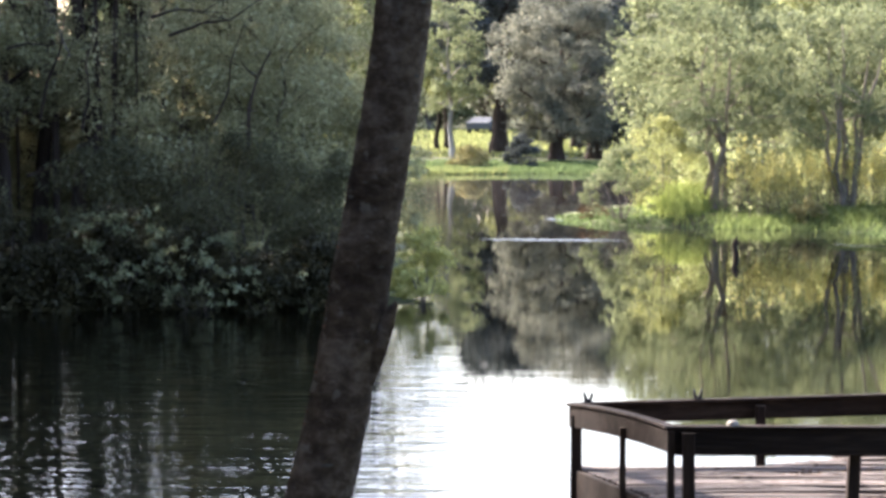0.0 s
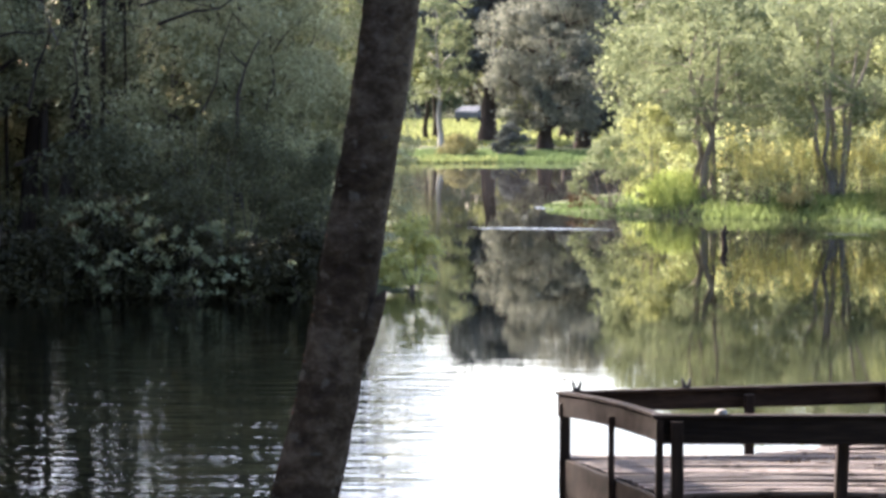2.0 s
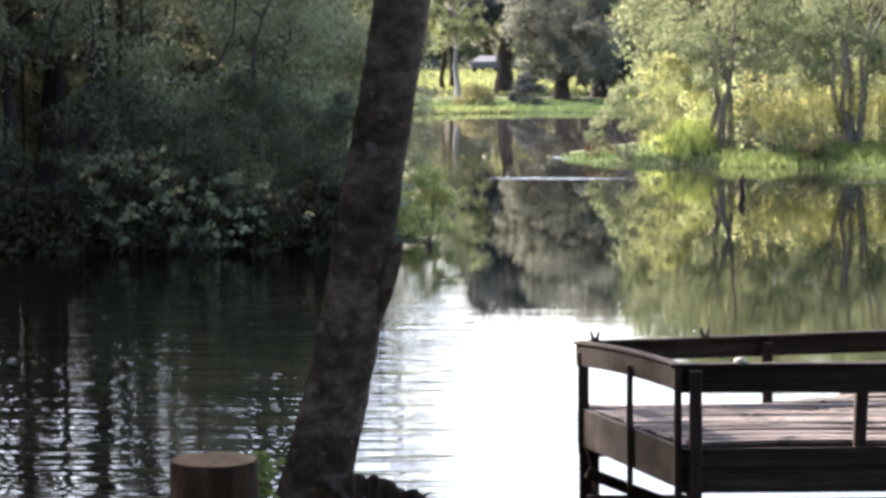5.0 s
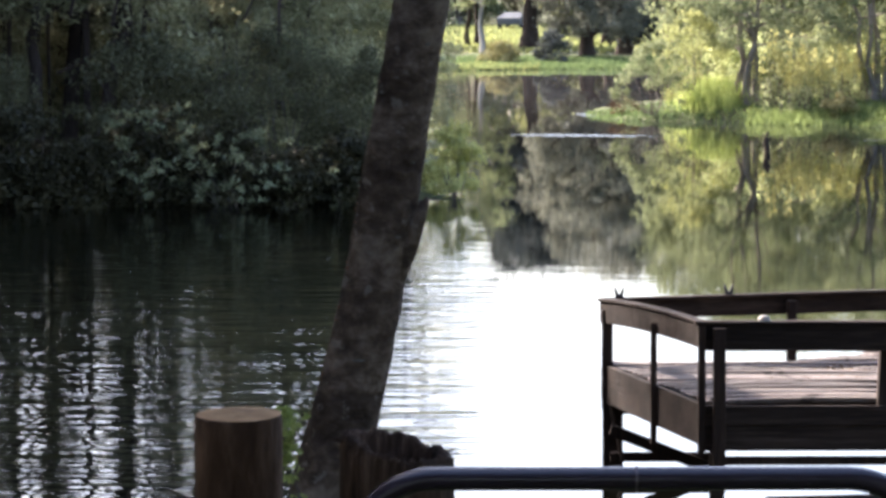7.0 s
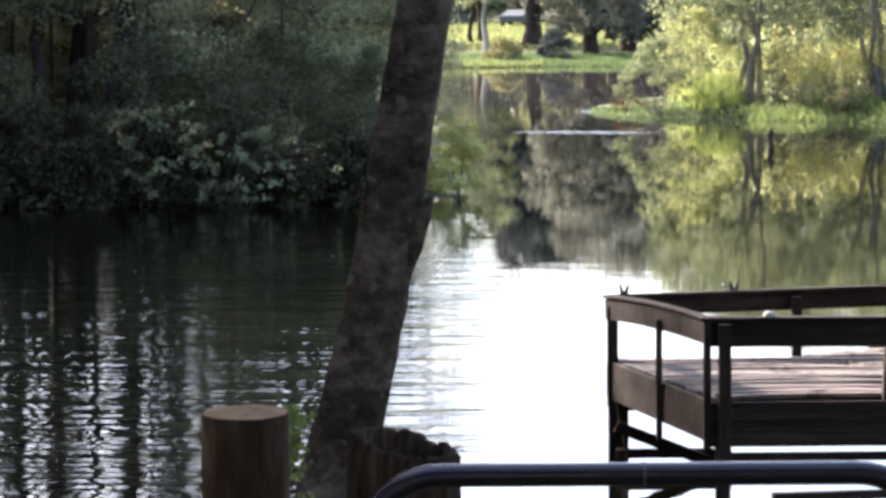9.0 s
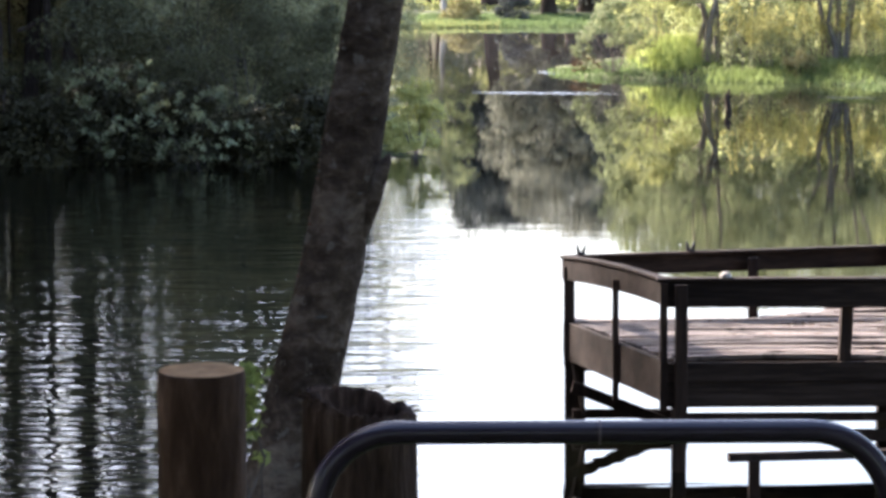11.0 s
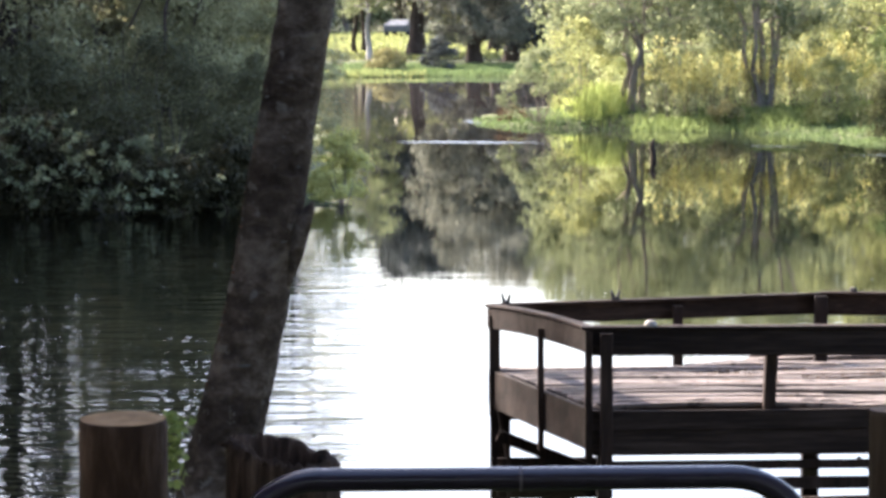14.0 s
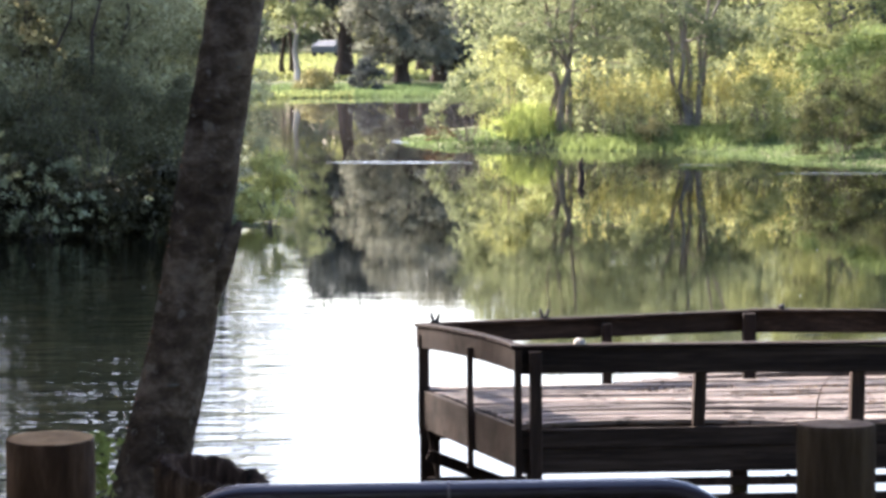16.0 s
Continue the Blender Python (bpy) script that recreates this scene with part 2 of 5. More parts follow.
# the pond: a dark, clear skin that mirrors, wind-ruffled near the bank and calm further out
WATER, nt, b = shader("pond_water", 0.015, 0.0, 0.5)
b.inputs["IOR"].default_value = 1.333
tc = node(nt, "ShaderNodeTexCoord")
n0 = node(nt, "ShaderNodeTexNoise", Scale=0.05, Detail=2.0)
r0 = ramp(nt, [(0.3, (0.0012, 0.0013, 0.0008)), (0.7, (0.0022, 0.0022, 0.0015))])
nt.links.new(tc.outputs["Object"], n0.inputs["Vector"])
nt.links.new(n0.outputs["Fac"], r0.inputs[0])
far_haze = node(nt, "ShaderNodeMix")              # clear near water; colour lightened with distance in place of haze
far_haze.data_type = "RGBA"
far_haze.inputs[7].default_value = (0.036, 0.032, 0.031, 1)
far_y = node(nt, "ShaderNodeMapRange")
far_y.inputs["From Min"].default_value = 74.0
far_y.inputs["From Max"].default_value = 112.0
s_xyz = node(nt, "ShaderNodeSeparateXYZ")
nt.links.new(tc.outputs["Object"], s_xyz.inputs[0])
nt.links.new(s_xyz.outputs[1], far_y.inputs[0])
nt.links.new(far_y.outputs[0], far_haze.inputs[0])
nt.links.new(r0.outputs[0], far_haze.inputs[6])
nt.links.new(far_haze.outputs[2], b.inputs["Base Color"])
mp1 = node(nt, "ShaderNodeMapping")
mp1.inputs["Scale"].default_value = (0.85, 5.2, 1)
mp2 = node(nt, "ShaderNodeMapping")
mp2.inputs["Scale"].default_value = (0.10, 1.6, 1)
w1 = node(nt, "ShaderNodeTexNoise", Scale=1.0, Detail=0.6)
w2 = node(nt, "ShaderNodeTexNoise", Scale=1.0, Detail=1.0)
for mpn, w in ((mp1, w1), (mp2, w2)):
    nt.links.new(tc.outputs["Object"], mpn.inputs[0])
    nt.links.new(mpn.outputs[0], w.inputs["Vector"])
sep = node(nt, "ShaderNodeSeparateXYZ")
nt.links.new(tc.outputs["Object"], sep.inputs[0])
calm = node(nt, "ShaderNodeMapRange")          # ruffled by the near bank, dying out towards the middle
calm.inputs["From Min"].default_value = 38.0
calm.inputs["From Max"].default_value = 58.0
calm.inputs["To Min"].default_value = 1.0
calm.inputs["To Max"].default_value = 0.17
nt.links.new(sep.outputs[1], calm.inputs[0])
lee = node(nt, "ShaderNodeMapRange")           # and stiller in the lee of the dock
lee.inputs["From Min"].default_value = -0.15
lee.inputs["From Max"].default_value = 0.35
lee.inputs["To Min"].default_value = 1.0
lee.inputs["To Max"].default_value = 0.05
nt.links.new(sep.outputs[0], lee.inputs[0])
rough_sea = node(nt, "ShaderNodeMath")
rough_sea.operation = "MULTIPLY"
nt.links.new(calm.outputs[0], rough_sea.inputs[0])
nt.links.new(lee.outputs[0], rough_sea.inputs[1])
hsum = node(nt, "ShaderNodeMath")
hsum.operation = "ADD"
nt.links.new(w1.outputs["Fac"], hsum.inputs[0])
nt.links.new(w2.outputs["Fac"], hsum.inputs[1])
hm = node(nt, "ShaderNodeMath")
hm.operation = "MULTIPLY"
nt.links.new(hsum.outputs[0], hm.inputs[0])
nt.links.new(rough_sea.outputs[0], hm.inputs[1])
wb = node(nt, "ShaderNodeBump", Strength=1.0, Distance=0.0175)
nt.links.new(hm.outputs[0], wb.inputs["Height"])
nt.links.new(wb.outputs[0], b.inputs["Normal"])

# wind-ruffled streaks: the same water, broken into steep wavelets
RUFFLE, nt, b = shader("ruffled_water", 0.25, 0.0, 0.5)
b.inputs["IOR"].default_value = 1.333
b.inputs["Base Color"].default_value = (0.02, 0.022, 0.012, 1)
tc = node(nt, "ShaderNodeTexCoord")
w3 = node(nt, "ShaderNodeTexNoise", Scale=5.0, Detail=3.0)
nt.links.new(tc.outputs["Object"], w3.inputs["Vector"])
b3 = node(nt, "ShaderNodeBump", Strength=1.0, Distance=0.09)
nt.links.new(w3.outputs["Fac"], b3.inputs["Height"])
nt.links.new(b3.outputs[0], b.inputs["Normal"])


# ---- building tools ----
def empty(name, x=0.0, y=0.0, z=0.0, **tags):
    ob = new(name)
    ob.location = (x, y, z)
    return tagged(ob, **tags)


def part(name, bm, material, parent=None, label="", **tags):
    """Links a bmesh as one mesh object under a thing or a part."""
    me = bpy.data.meshes.new(name)
    bm.to_mesh(me)
    bm.free()
    return hung(name, me, material, parent, label, **tags)


def hung(name, me, material, parent=None, label="", **tags):
    if not me.materials:
        me.materials.append(material)
    ob = new(name, me)
    if parent:
        ob.parent = parent
    if label:
        ob["label"] = label
    return tagged(ob, **tags)


def raw(name, verts, faces, smooth=False):
    """A mesh out of numpy arrays: verts (n, 3), faces (m, 3 or 4)."""
    verts, faces = np.asarray(verts, np.float32), np.asarray(faces, np.int32)
    me = bpy.data.meshes.new(name)
    n, k = faces.shape
    me.vertices.add(len(verts))
    me.vertices.foreach_set("co", verts.ravel())
    me.loops.add(n * k)
    me.loops.foreach_set("vertex_index", faces.ravel())
    me.polygons.add(n)
    me.polygons.foreach_set("loop_start", np.arange(0, n * k, k, dtype=np.int32))
    me.polygons.foreach_set("loop_total", np.full(n, k, dtype=np.int32))
    if smooth:
        me.polygons.foreach_set("use_smooth", np.ones(n, dtype=bool))
    me.update(calc_edges=True)
    return me


def bar(bm, a, b, wide, deep, up=(0, 0, 1), sag=0.0, cuts=1, bevel=0.006, wavy=0.0):
    """A sawn timber from a to b; wide across `up`, deep along `up`; sag bends its middle down."""
    a, b, up = Vector(a), Vector(b), Vector(up)
    along = (b - a).normalized()
    side = along.cross(up).normalized()
    up = side.cross(along).normalized()
    rings = []
    e = bevel
    sect = [(-wide / 2 + e, -deep / 2), (wide / 2 - e, -deep / 2), (wide / 2, -deep / 2 + e), (wide / 2, deep / 2 - e),
            (wide / 2 - e, deep / 2), (-wide / 2 + e, deep / 2), (-wide / 2, deep / 2 - e), (-wide / 2, -deep / 2 + e)]
    for k in range(cuts + 1):
        f = k / cuts
        c = a.lerp(b, f) - Vector((0, 0, sag * 4 * f * (1 - f)))
        g = 1 + wavy * math.sin(f * 17.0 + a.y * 31) + wavy * math.sin(f * 41.0 + a.x * 7)
        rings.append([bm.verts.new(c + side * u * g + up * v) for u, v in sect])
    for r0, r1 in zip(rings, rings[1:]):
        for k in range(8):
            bm.faces.new((r0[k], r0[(k + 1) % 8], r1[(k + 1) % 8], r1[k]))
    bm.faces.new(rings[0][::-1])
    bm.faces.new(rings[-1])


def tube(points, radii, sides=7, wobble=0.0, rng=None, cap=True):
    """Vertices and triangles of a tapering tube along points."""
    pts = np.asarray(points, float)
    n = len(pts)
    tang = np.gradient(pts, axis=0)
    tang /= np.linalg.norm(tang, axis=1)[:, None] + 1e-9
    ref = np.array([0.31, 0.95, 0.05])
    u = np.cross(tang, ref)
    u /= np.linalg.norm(u, axis=1)[:, None] + 1e-9
    v = np.cross(tang, u)
    ang = np.arange(sides) * 2 * np.pi / sides
    rad = np.asarray(radii, float)[:, None] * np.ones(sides)
    if wobble:
        rad = rad * (1 + wobble * rng.normal(size=rad.shape))
    ring = pts[:, None] + rad[..., None] * (np.cos(ang)[None, :, None] * u[:, None] + np.sin(ang)[None, :, None] * v[:, None])
    verts = ring.reshape(-1, 3)
    i, j = np.meshgrid(np.arange(n - 1), np.arange(sides), indexing="ij")
    k = (j + 1) % sides
    q = np.stack([i * sides + j, i * sides + k, (i + 1) * sides + k, (i + 1) * sides + j], -1).reshape(-1, 4)
    tri = np.concatenate([q[:, [0, 1, 2]], q[:, [0, 2, 3]]])
    if cap:
        verts = np.vstack([verts, pts[-1:]])
        m = len(verts) - 1
        top = np.array([[(n - 1) * sides + a, (n - 1) * sides + (a + 1) % sides, m] for a in range(sides)])
        tri = np.vstack([tri, top])
    return verts, tri


def joined(pieces):
    vs, fs, o = [], [], 0
    for v, f in pieces:
        vs.append(v)
        fs.append(np.asarray(f) + o)
        o += len(v)
    return np.vstack(vs), np.vstack(fs)


def blades(rng, centres, size, droop=0.25, slim=0.55):
    """One folded, pointed leaf (two triangles on a rhombus) at each centre."""
    n = len(centres)
    d = rng.normal(size=(n, 3))
    d[:, 2] -= droop
    d /= np.linalg.norm(d, axis=1)[:, None]
    w = np.cross(d, rng.normal(size=(n, 3)))
    w /= np.linalg.norm(w, axis=1)[:, None] + 1e-9
    nrm = np.cross(d, w)
    s = size * rng.uniform(0.6, 1.35, n)[:, None]
    base = centres - d * s * 0.5
    tip = centres + d * s * 0.5
    l = centres + w * s * slim * 0.5 + nrm * s * 0.1
    r = centres - w * s * slim * 0.5 + nrm * s * 0.1
    verts = np.stack([base, l, tip, r], 1).reshape(-1, 3)
    o = np.arange(n)[:, None] * 4
    return verts, np.hstack([o, o + 1, o + 2, o + 3])


def puffs(rng, clumps, per, flat=0.7):
    """Leaf centres scattered round clump centres (x, y, z, radius)."""
    c = np.repeat(np.asarray(clumps, float), per, axis=0)
    d = rng.normal(size=(len(c), 3))
    d /= np.linalg.norm(d, axis=1)[:, None]
    d *= (rng.uniform(0, 1, len(c)) ** 0.45)[:, None] * c[:, 3:4]
    d[:, 2] *= flat
    return c[:, :3] + d


def curve_pts(a, b, n, bow, rng):
    f = np.linspace(0, 1, n)[:, None]
    a, b = np.asarray(a, float), np.asarray(b, float)
    p = a + (b - a) * f
    p[:, 2] += (bow * 4 * f * (1 - f))[:, 0]
    ln = np.linalg.norm(b - a)
    p[1:-1] += rng.normal(size=(n - 2, 3)) * ln * 0.025
    return p


def tree(name, seed, x, y, z, height, spread, girth, bark, leaf, label, group="", base=0.35, limbs=9, clump=0.55,
         per=110, size=0.09, extra=20, lean=(0, 0), stems=1, deep=None, droop=0.3, flat=0.7, category="tree", slim=0.55, fork=0.28):
    """A tree: tapered trunk(s), limbs that fork, and a crown of leaf clumps along and beyond the limbs."""
    rng = np.random.default_rng(seed)
    root = empty(name, x, y, z, label=label, category=category, group=group)
    deep = deep or spread
    clumps = []
    for s in range(stems):
        off = np.array([math.cos(s * 6.28 / stems + 0.4), math.sin(s * 6.28 / stems + 0.4)]) * girth * (1.3 if stems > 1 else 0)
        top = np.array([lean[0] + (off[0] / girth * spread * fork if stems > 1 else rng.normal() * spread * 0.12), lean[1] + rng.normal() * deep * 0.1, height * rng.uniform(0.82, 0.93)])
        n = 9
        f = np.linspace(0, 1, n)
        path = np.stack([off[0] + (top[0] - off[0]) * f ** 1.3, off[1] + (top[1] - off[1]) * f ** 1.3, top[2] * f - 0.25 * (1 - f)], 1)
        path[1:-1, :2] += rng.normal(size=(n - 2, 2)) * height * 0.012
        g = girth if stems == 1 else girth * rng.uniform(0.55, 0.9)
        rad = g * (1 - 0.86 * f) * (1 + 0.5 * np.exp(-f * 14))
        v, t = tube(path, rad, 8, 0.05, rng)
        hung("trunk", raw("trunk", v, t, True), bark, root)
        for k in range(limbs if stems == 1 else max(2, limbs // stems)):
            fa = base + (0.93 - base) * (k + rng.uniform(0, 1)) / max(1, limbs if stems == 1 else limbs // stems)
            start = np.array([np.interp(fa, f, path[:, c]) for c in range(3)])
            a = k * 2.4 + rng.uniform(-0.5, 0.5) + s * 1.9
            wide = math.sin(math.pi * min(1, max(0.12, (fa - base) / (1.08 - base) * 0.75 + 0.28)))
            end = np.array([start[0] + math.cos(a) * spread * wide * rng.uniform(0.65, 1.0), start[1] + math.sin(a) * deep * wide * rng.uniform(0.65, 1.0),
                            min(height * 0.97, start[2] + height * rng.uniform(0.02, 0.2))])
            lp = curve_pts(start, end, 6, height * 0.015, rng)
            lr = g * (1 - 0.8 * fa) * 0.55 * np.linspace(1, 0.16, 6)
            pieces = [tube(lp, lr, 5, 0.04, rng)]
            for q in range(3):
                fb = rng.uniform(0.35, 0.9)
                p0 = np.array([np.interp(fb, np.linspace(0, 1, 6), lp[:, c]) for c in range(3)])
                p1 = p0 + rng.normal(size=3) * np.array([spread, deep, height * 0.35]) * 0.2
                pieces.append(tube(curve_pts(p0, p1, 4, 0, rng), lr[3] * np.linspace(0.8, 0.2, 4), 4, 0, rng))
                clumps.append((*p1, clump * rng.uniform(0.6, 1.1)))
            v, t = joined(pieces)
            hung("limb", raw("limb", v, t, True), bark, root)
            for fb in (0.55, 0.8, 1.0):
                p = np.array([np.interp(fb, np.linspace(0, 1, 6), lp[:, c]) for c in range(3)])
                clumps.append((*(p + rng.normal(size=3) * clump * 0.4), clump * rng.uniform(0.7, 1.2)))
        clumps.append((*path[-1], clump))
        clumps.append((*(path[-1] + [0, 0, height * 0.04]), clump * 0.8))
    for k in range(extra):
        a, b_, c = rng.uniform(0, 2 * np.pi), rng.uniform(-1, 1), rng.uniform(0.45, 0.95) ** 0.5
        hz = base + (1 - base) * (b_ * 0.5 + 0.5)
        wide = math.sqrt(max(0.05, 1 - b_ * b_ * 0.85))
        clumps.append((lean[0] * hz + math.cos(a) * spread * wide * c, lean[1] * hz + math.sin(a) * deep * wide * c, height * hz, clump * rng.uniform(0.55, 1.2)))
    v, q = blades(rng, puffs(rng, clumps, per, flat), size, droop, slim)
    hung("crown", raw("crown", v, q), leaf, root)
    return root


def shrub(name, seed, x, y, z, wide, deep, height, leaf, label, group="", bark=None, clumps=26, clump=0.3, per=120, size=0.07,
          stems=9, droop=0.0, flat=0.8, category="shrub", slim=0.55, low=0.0, spray=None):
    """A bush: many thin stems from one root, and leaf clumps that thin out to an uneven outline."""
    rng = np.random.default_rng(seed)
    root = empty(name, x, y, z, label=label, category=category, group=group)
    cl = []
    for k in range(stems):
        a = k * 2.39 + rng.uniform(-0.4, 0.4)
        r = math.sqrt((k + 0.5) / stems)
        end = (math.cos(a) * wide * r * 0.9, math.sin(a) * deep * r * 0.9, height * rng.uniform(0.6, 1.0) * (1.05 - 0.45 * r))
        p = curve_pts((end[0] * 0.12, end[1] * 0.12, -0.15), end, 6, height * 0.06, rng)
        v, t = tube(p, 0.009 * height ** 0.5 * np.linspace(1.3, 0.35, 6), 5, 0.05, rng)
        hung("stem", raw("stem", v, t, True), bark or BARK, root)
        cl.append((*end, clump))
    for k in range(clumps):
        a, c, h = rng.uniform(0, 2 * np.pi), rng.uniform(0.05, 1) ** 0.5, rng.uniform(low, 1)
        wd = math.sqrt(max(0.06, 1 - (max(0, h - 0.35) / 0.65) ** 2))
        cl.append((math.cos(a) * wide * c * wd, math.sin(a) * deep * c * wd, height * h * 0.95, clump * rng.uniform(0.5, 1.25)))
    pts = puffs(rng, cl, per, flat)
    pts[:, 2] = np.maximum(pts[:, 2], 0.03)
    v, q = blades(rng, pts, size, droop, slim)
    hung("crown", raw("crown", v, q), leaf, root)
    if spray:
        # glossy leaf sprays towards the open water, coloured pale for light falling there
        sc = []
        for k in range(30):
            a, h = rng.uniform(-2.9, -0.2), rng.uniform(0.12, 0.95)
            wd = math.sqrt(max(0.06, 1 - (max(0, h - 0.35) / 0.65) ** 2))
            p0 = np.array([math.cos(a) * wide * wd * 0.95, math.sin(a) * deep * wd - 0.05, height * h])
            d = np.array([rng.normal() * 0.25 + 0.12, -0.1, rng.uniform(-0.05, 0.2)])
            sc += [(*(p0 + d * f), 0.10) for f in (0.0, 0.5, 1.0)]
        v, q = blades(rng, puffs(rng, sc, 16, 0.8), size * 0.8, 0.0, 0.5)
        hung("leaf_spray", raw("leaf_spray", v, q), spray, root, "glossy leaves, coloured pale where light falls on them", kind="stuff")
    return root


# ---- ground, water ----
def land(x, y):
    """Height of the ground: near bank, pond bed, wooded left bank, grassy right bank, far park."""
    wav = 0.5 * np.sin(x * 0.8 + 1.3) + 0.35 * np.sin(x * 1.9 + y * 0.4)
    near = 2.3 - 3.2 * np.clip((y - 8.0) / 11.0, 0, 1) ** 1.25
    left = np.minimum(y - 58.1 - 0.4 * wav, (-0.35 - 0.03 * (y - 57) - x) * 0.8 + 0.3 * np.sin(y * 0.9))
    edge = np.interp(y, [66, 73, 76, 80.7, 84.5, 87.0, 88.5, 90.5, 92.5, 96, 101, 108, 125, 150], [45, 24, 15.2, 13.2, 12.3, 10.9, 8.4, 5.2, 3.7, 3.5, 4.4, 7.0, 9.5, 11.0])
    right = (x - edge - 0.3 * np.sin(y * 1.7) - 0.15 * wav) * 0.7
    far = y - 142.5 - 0.9 * np.sin(x * 0.35)
    def bank(d, rise, width):
        return np.clip(d, -3, 0) * 0.35 + rise * (1 - np.exp(-np.maximum(d, 0) / width))
    # the bank past x = -17.5 is unseen, added to carry the shore trees
    z = np.maximum.reduce([near, bank(left, 0.9, 5.0), bank(right, 0.85, 4.6), bank(far, 0.48, 12.0), bank(-17.5 - x + 0.5 * np.sin(y * 0.3) + np.clip(58 - y, -60, 0), 1.2, 4.0), np.full_like(near, -0.9)])
    return z + 0.03 * np.sin(x * 2.3 + y) * (z > 0.05)


def lines(lo, hi, step, far):
    return np.concatenate([[-f for f in far[::-1]], np.arange(lo, hi + 1e-6, step), far])


gx = lines(-45, 75, 0.8, [110, 200, 500, 1200, 3000])
gy = np.concatenate([[-3000, -600, -120, -30, -10], np.arange(0, 240.1, 0.8), [300, 420, 700, 1400, 3000]])
X, Y = np.meshgrid(gx, gy, indexing="ij")
Z = land(X, Y)
nx, ny = X.shape
gi, gj = np.meshgrid(np.arange(nx - 1), np.arange(ny - 1), indexing="ij")
gq = np.stack([gi * ny + gj, (gi + 1) * ny + gj, (gi + 1) * ny + gj + 1, gi * ny + gj + 1], -1).reshape(-1, 4)
hung("ground", raw("ground", np.stack([X, Y, Z], -1).reshape(-1, 3), gq, True), EARTH, None,
     "earth banks with turf sloping into the pond", category="ground", kind="structure")
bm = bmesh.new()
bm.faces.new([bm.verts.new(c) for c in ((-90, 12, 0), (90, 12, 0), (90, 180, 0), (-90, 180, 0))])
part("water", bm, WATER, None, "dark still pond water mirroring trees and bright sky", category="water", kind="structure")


def ground_at(x, y):
    return float(land(np.array([float(x)]), np.array([float(y)]))[0])


def grass(name, seed, count, spot, height, width, leaf, label, category="grass"):
    """Upright blades, each one triangle pair, where spot(rng, n) puts them."""
    rng = np.random.default_rng(seed)
    p = spot(rng, count)
    p = p[land(p[:, 0], p[:, 1]) > -0.12]
    n = len(p)
    base = np.stack([p[:, 0], p[:, 1], np.maximum(land(p[:, 0], p[:, 1]), -0.05)], 1)
    h = height * rng.uniform(0.45, 1.25, n)
    a = rng.uniform(0, np.pi, n)
    side = np.stack([np.cos(a), np.sin(a), 0 * a], 1) * (width * rng.uniform(0.6, 1.3, n))[:, None] * 0.5
    bend = rng.normal(size=(n, 3)) * np.array([0.28, 0.28, 0]) * h[:, None]
    mid = base + np.array([0, 0, 1.0]) * (h * 0.6)[:, None] + bend * 0.4
    tip = base + np.array([0, 0, 1.0]) * h[:, None] + bend
    verts = np.stack([base - side, base + side, mid + side * 0.8, tip, mid - side * 0.8], 1).reshape(-1, 3)
    o = np.arange(n)[:, None] * 5
    tri = np.vstack([np.hstack([o, o + 1, o + 2]), np.hstack([o, o + 2, o + 4]), np.hstack([o + 4, o + 2, o + 3])])
    return hung(name, raw(name, verts, tri), leaf, None, label, category=category, kind="stuff")


def box_spot(x0, x1, y0, y1):
    return lambda rng, n: np.stack([rng.uniform(x0, x1, n), rng.uniform(y0, y1, n)], 1)


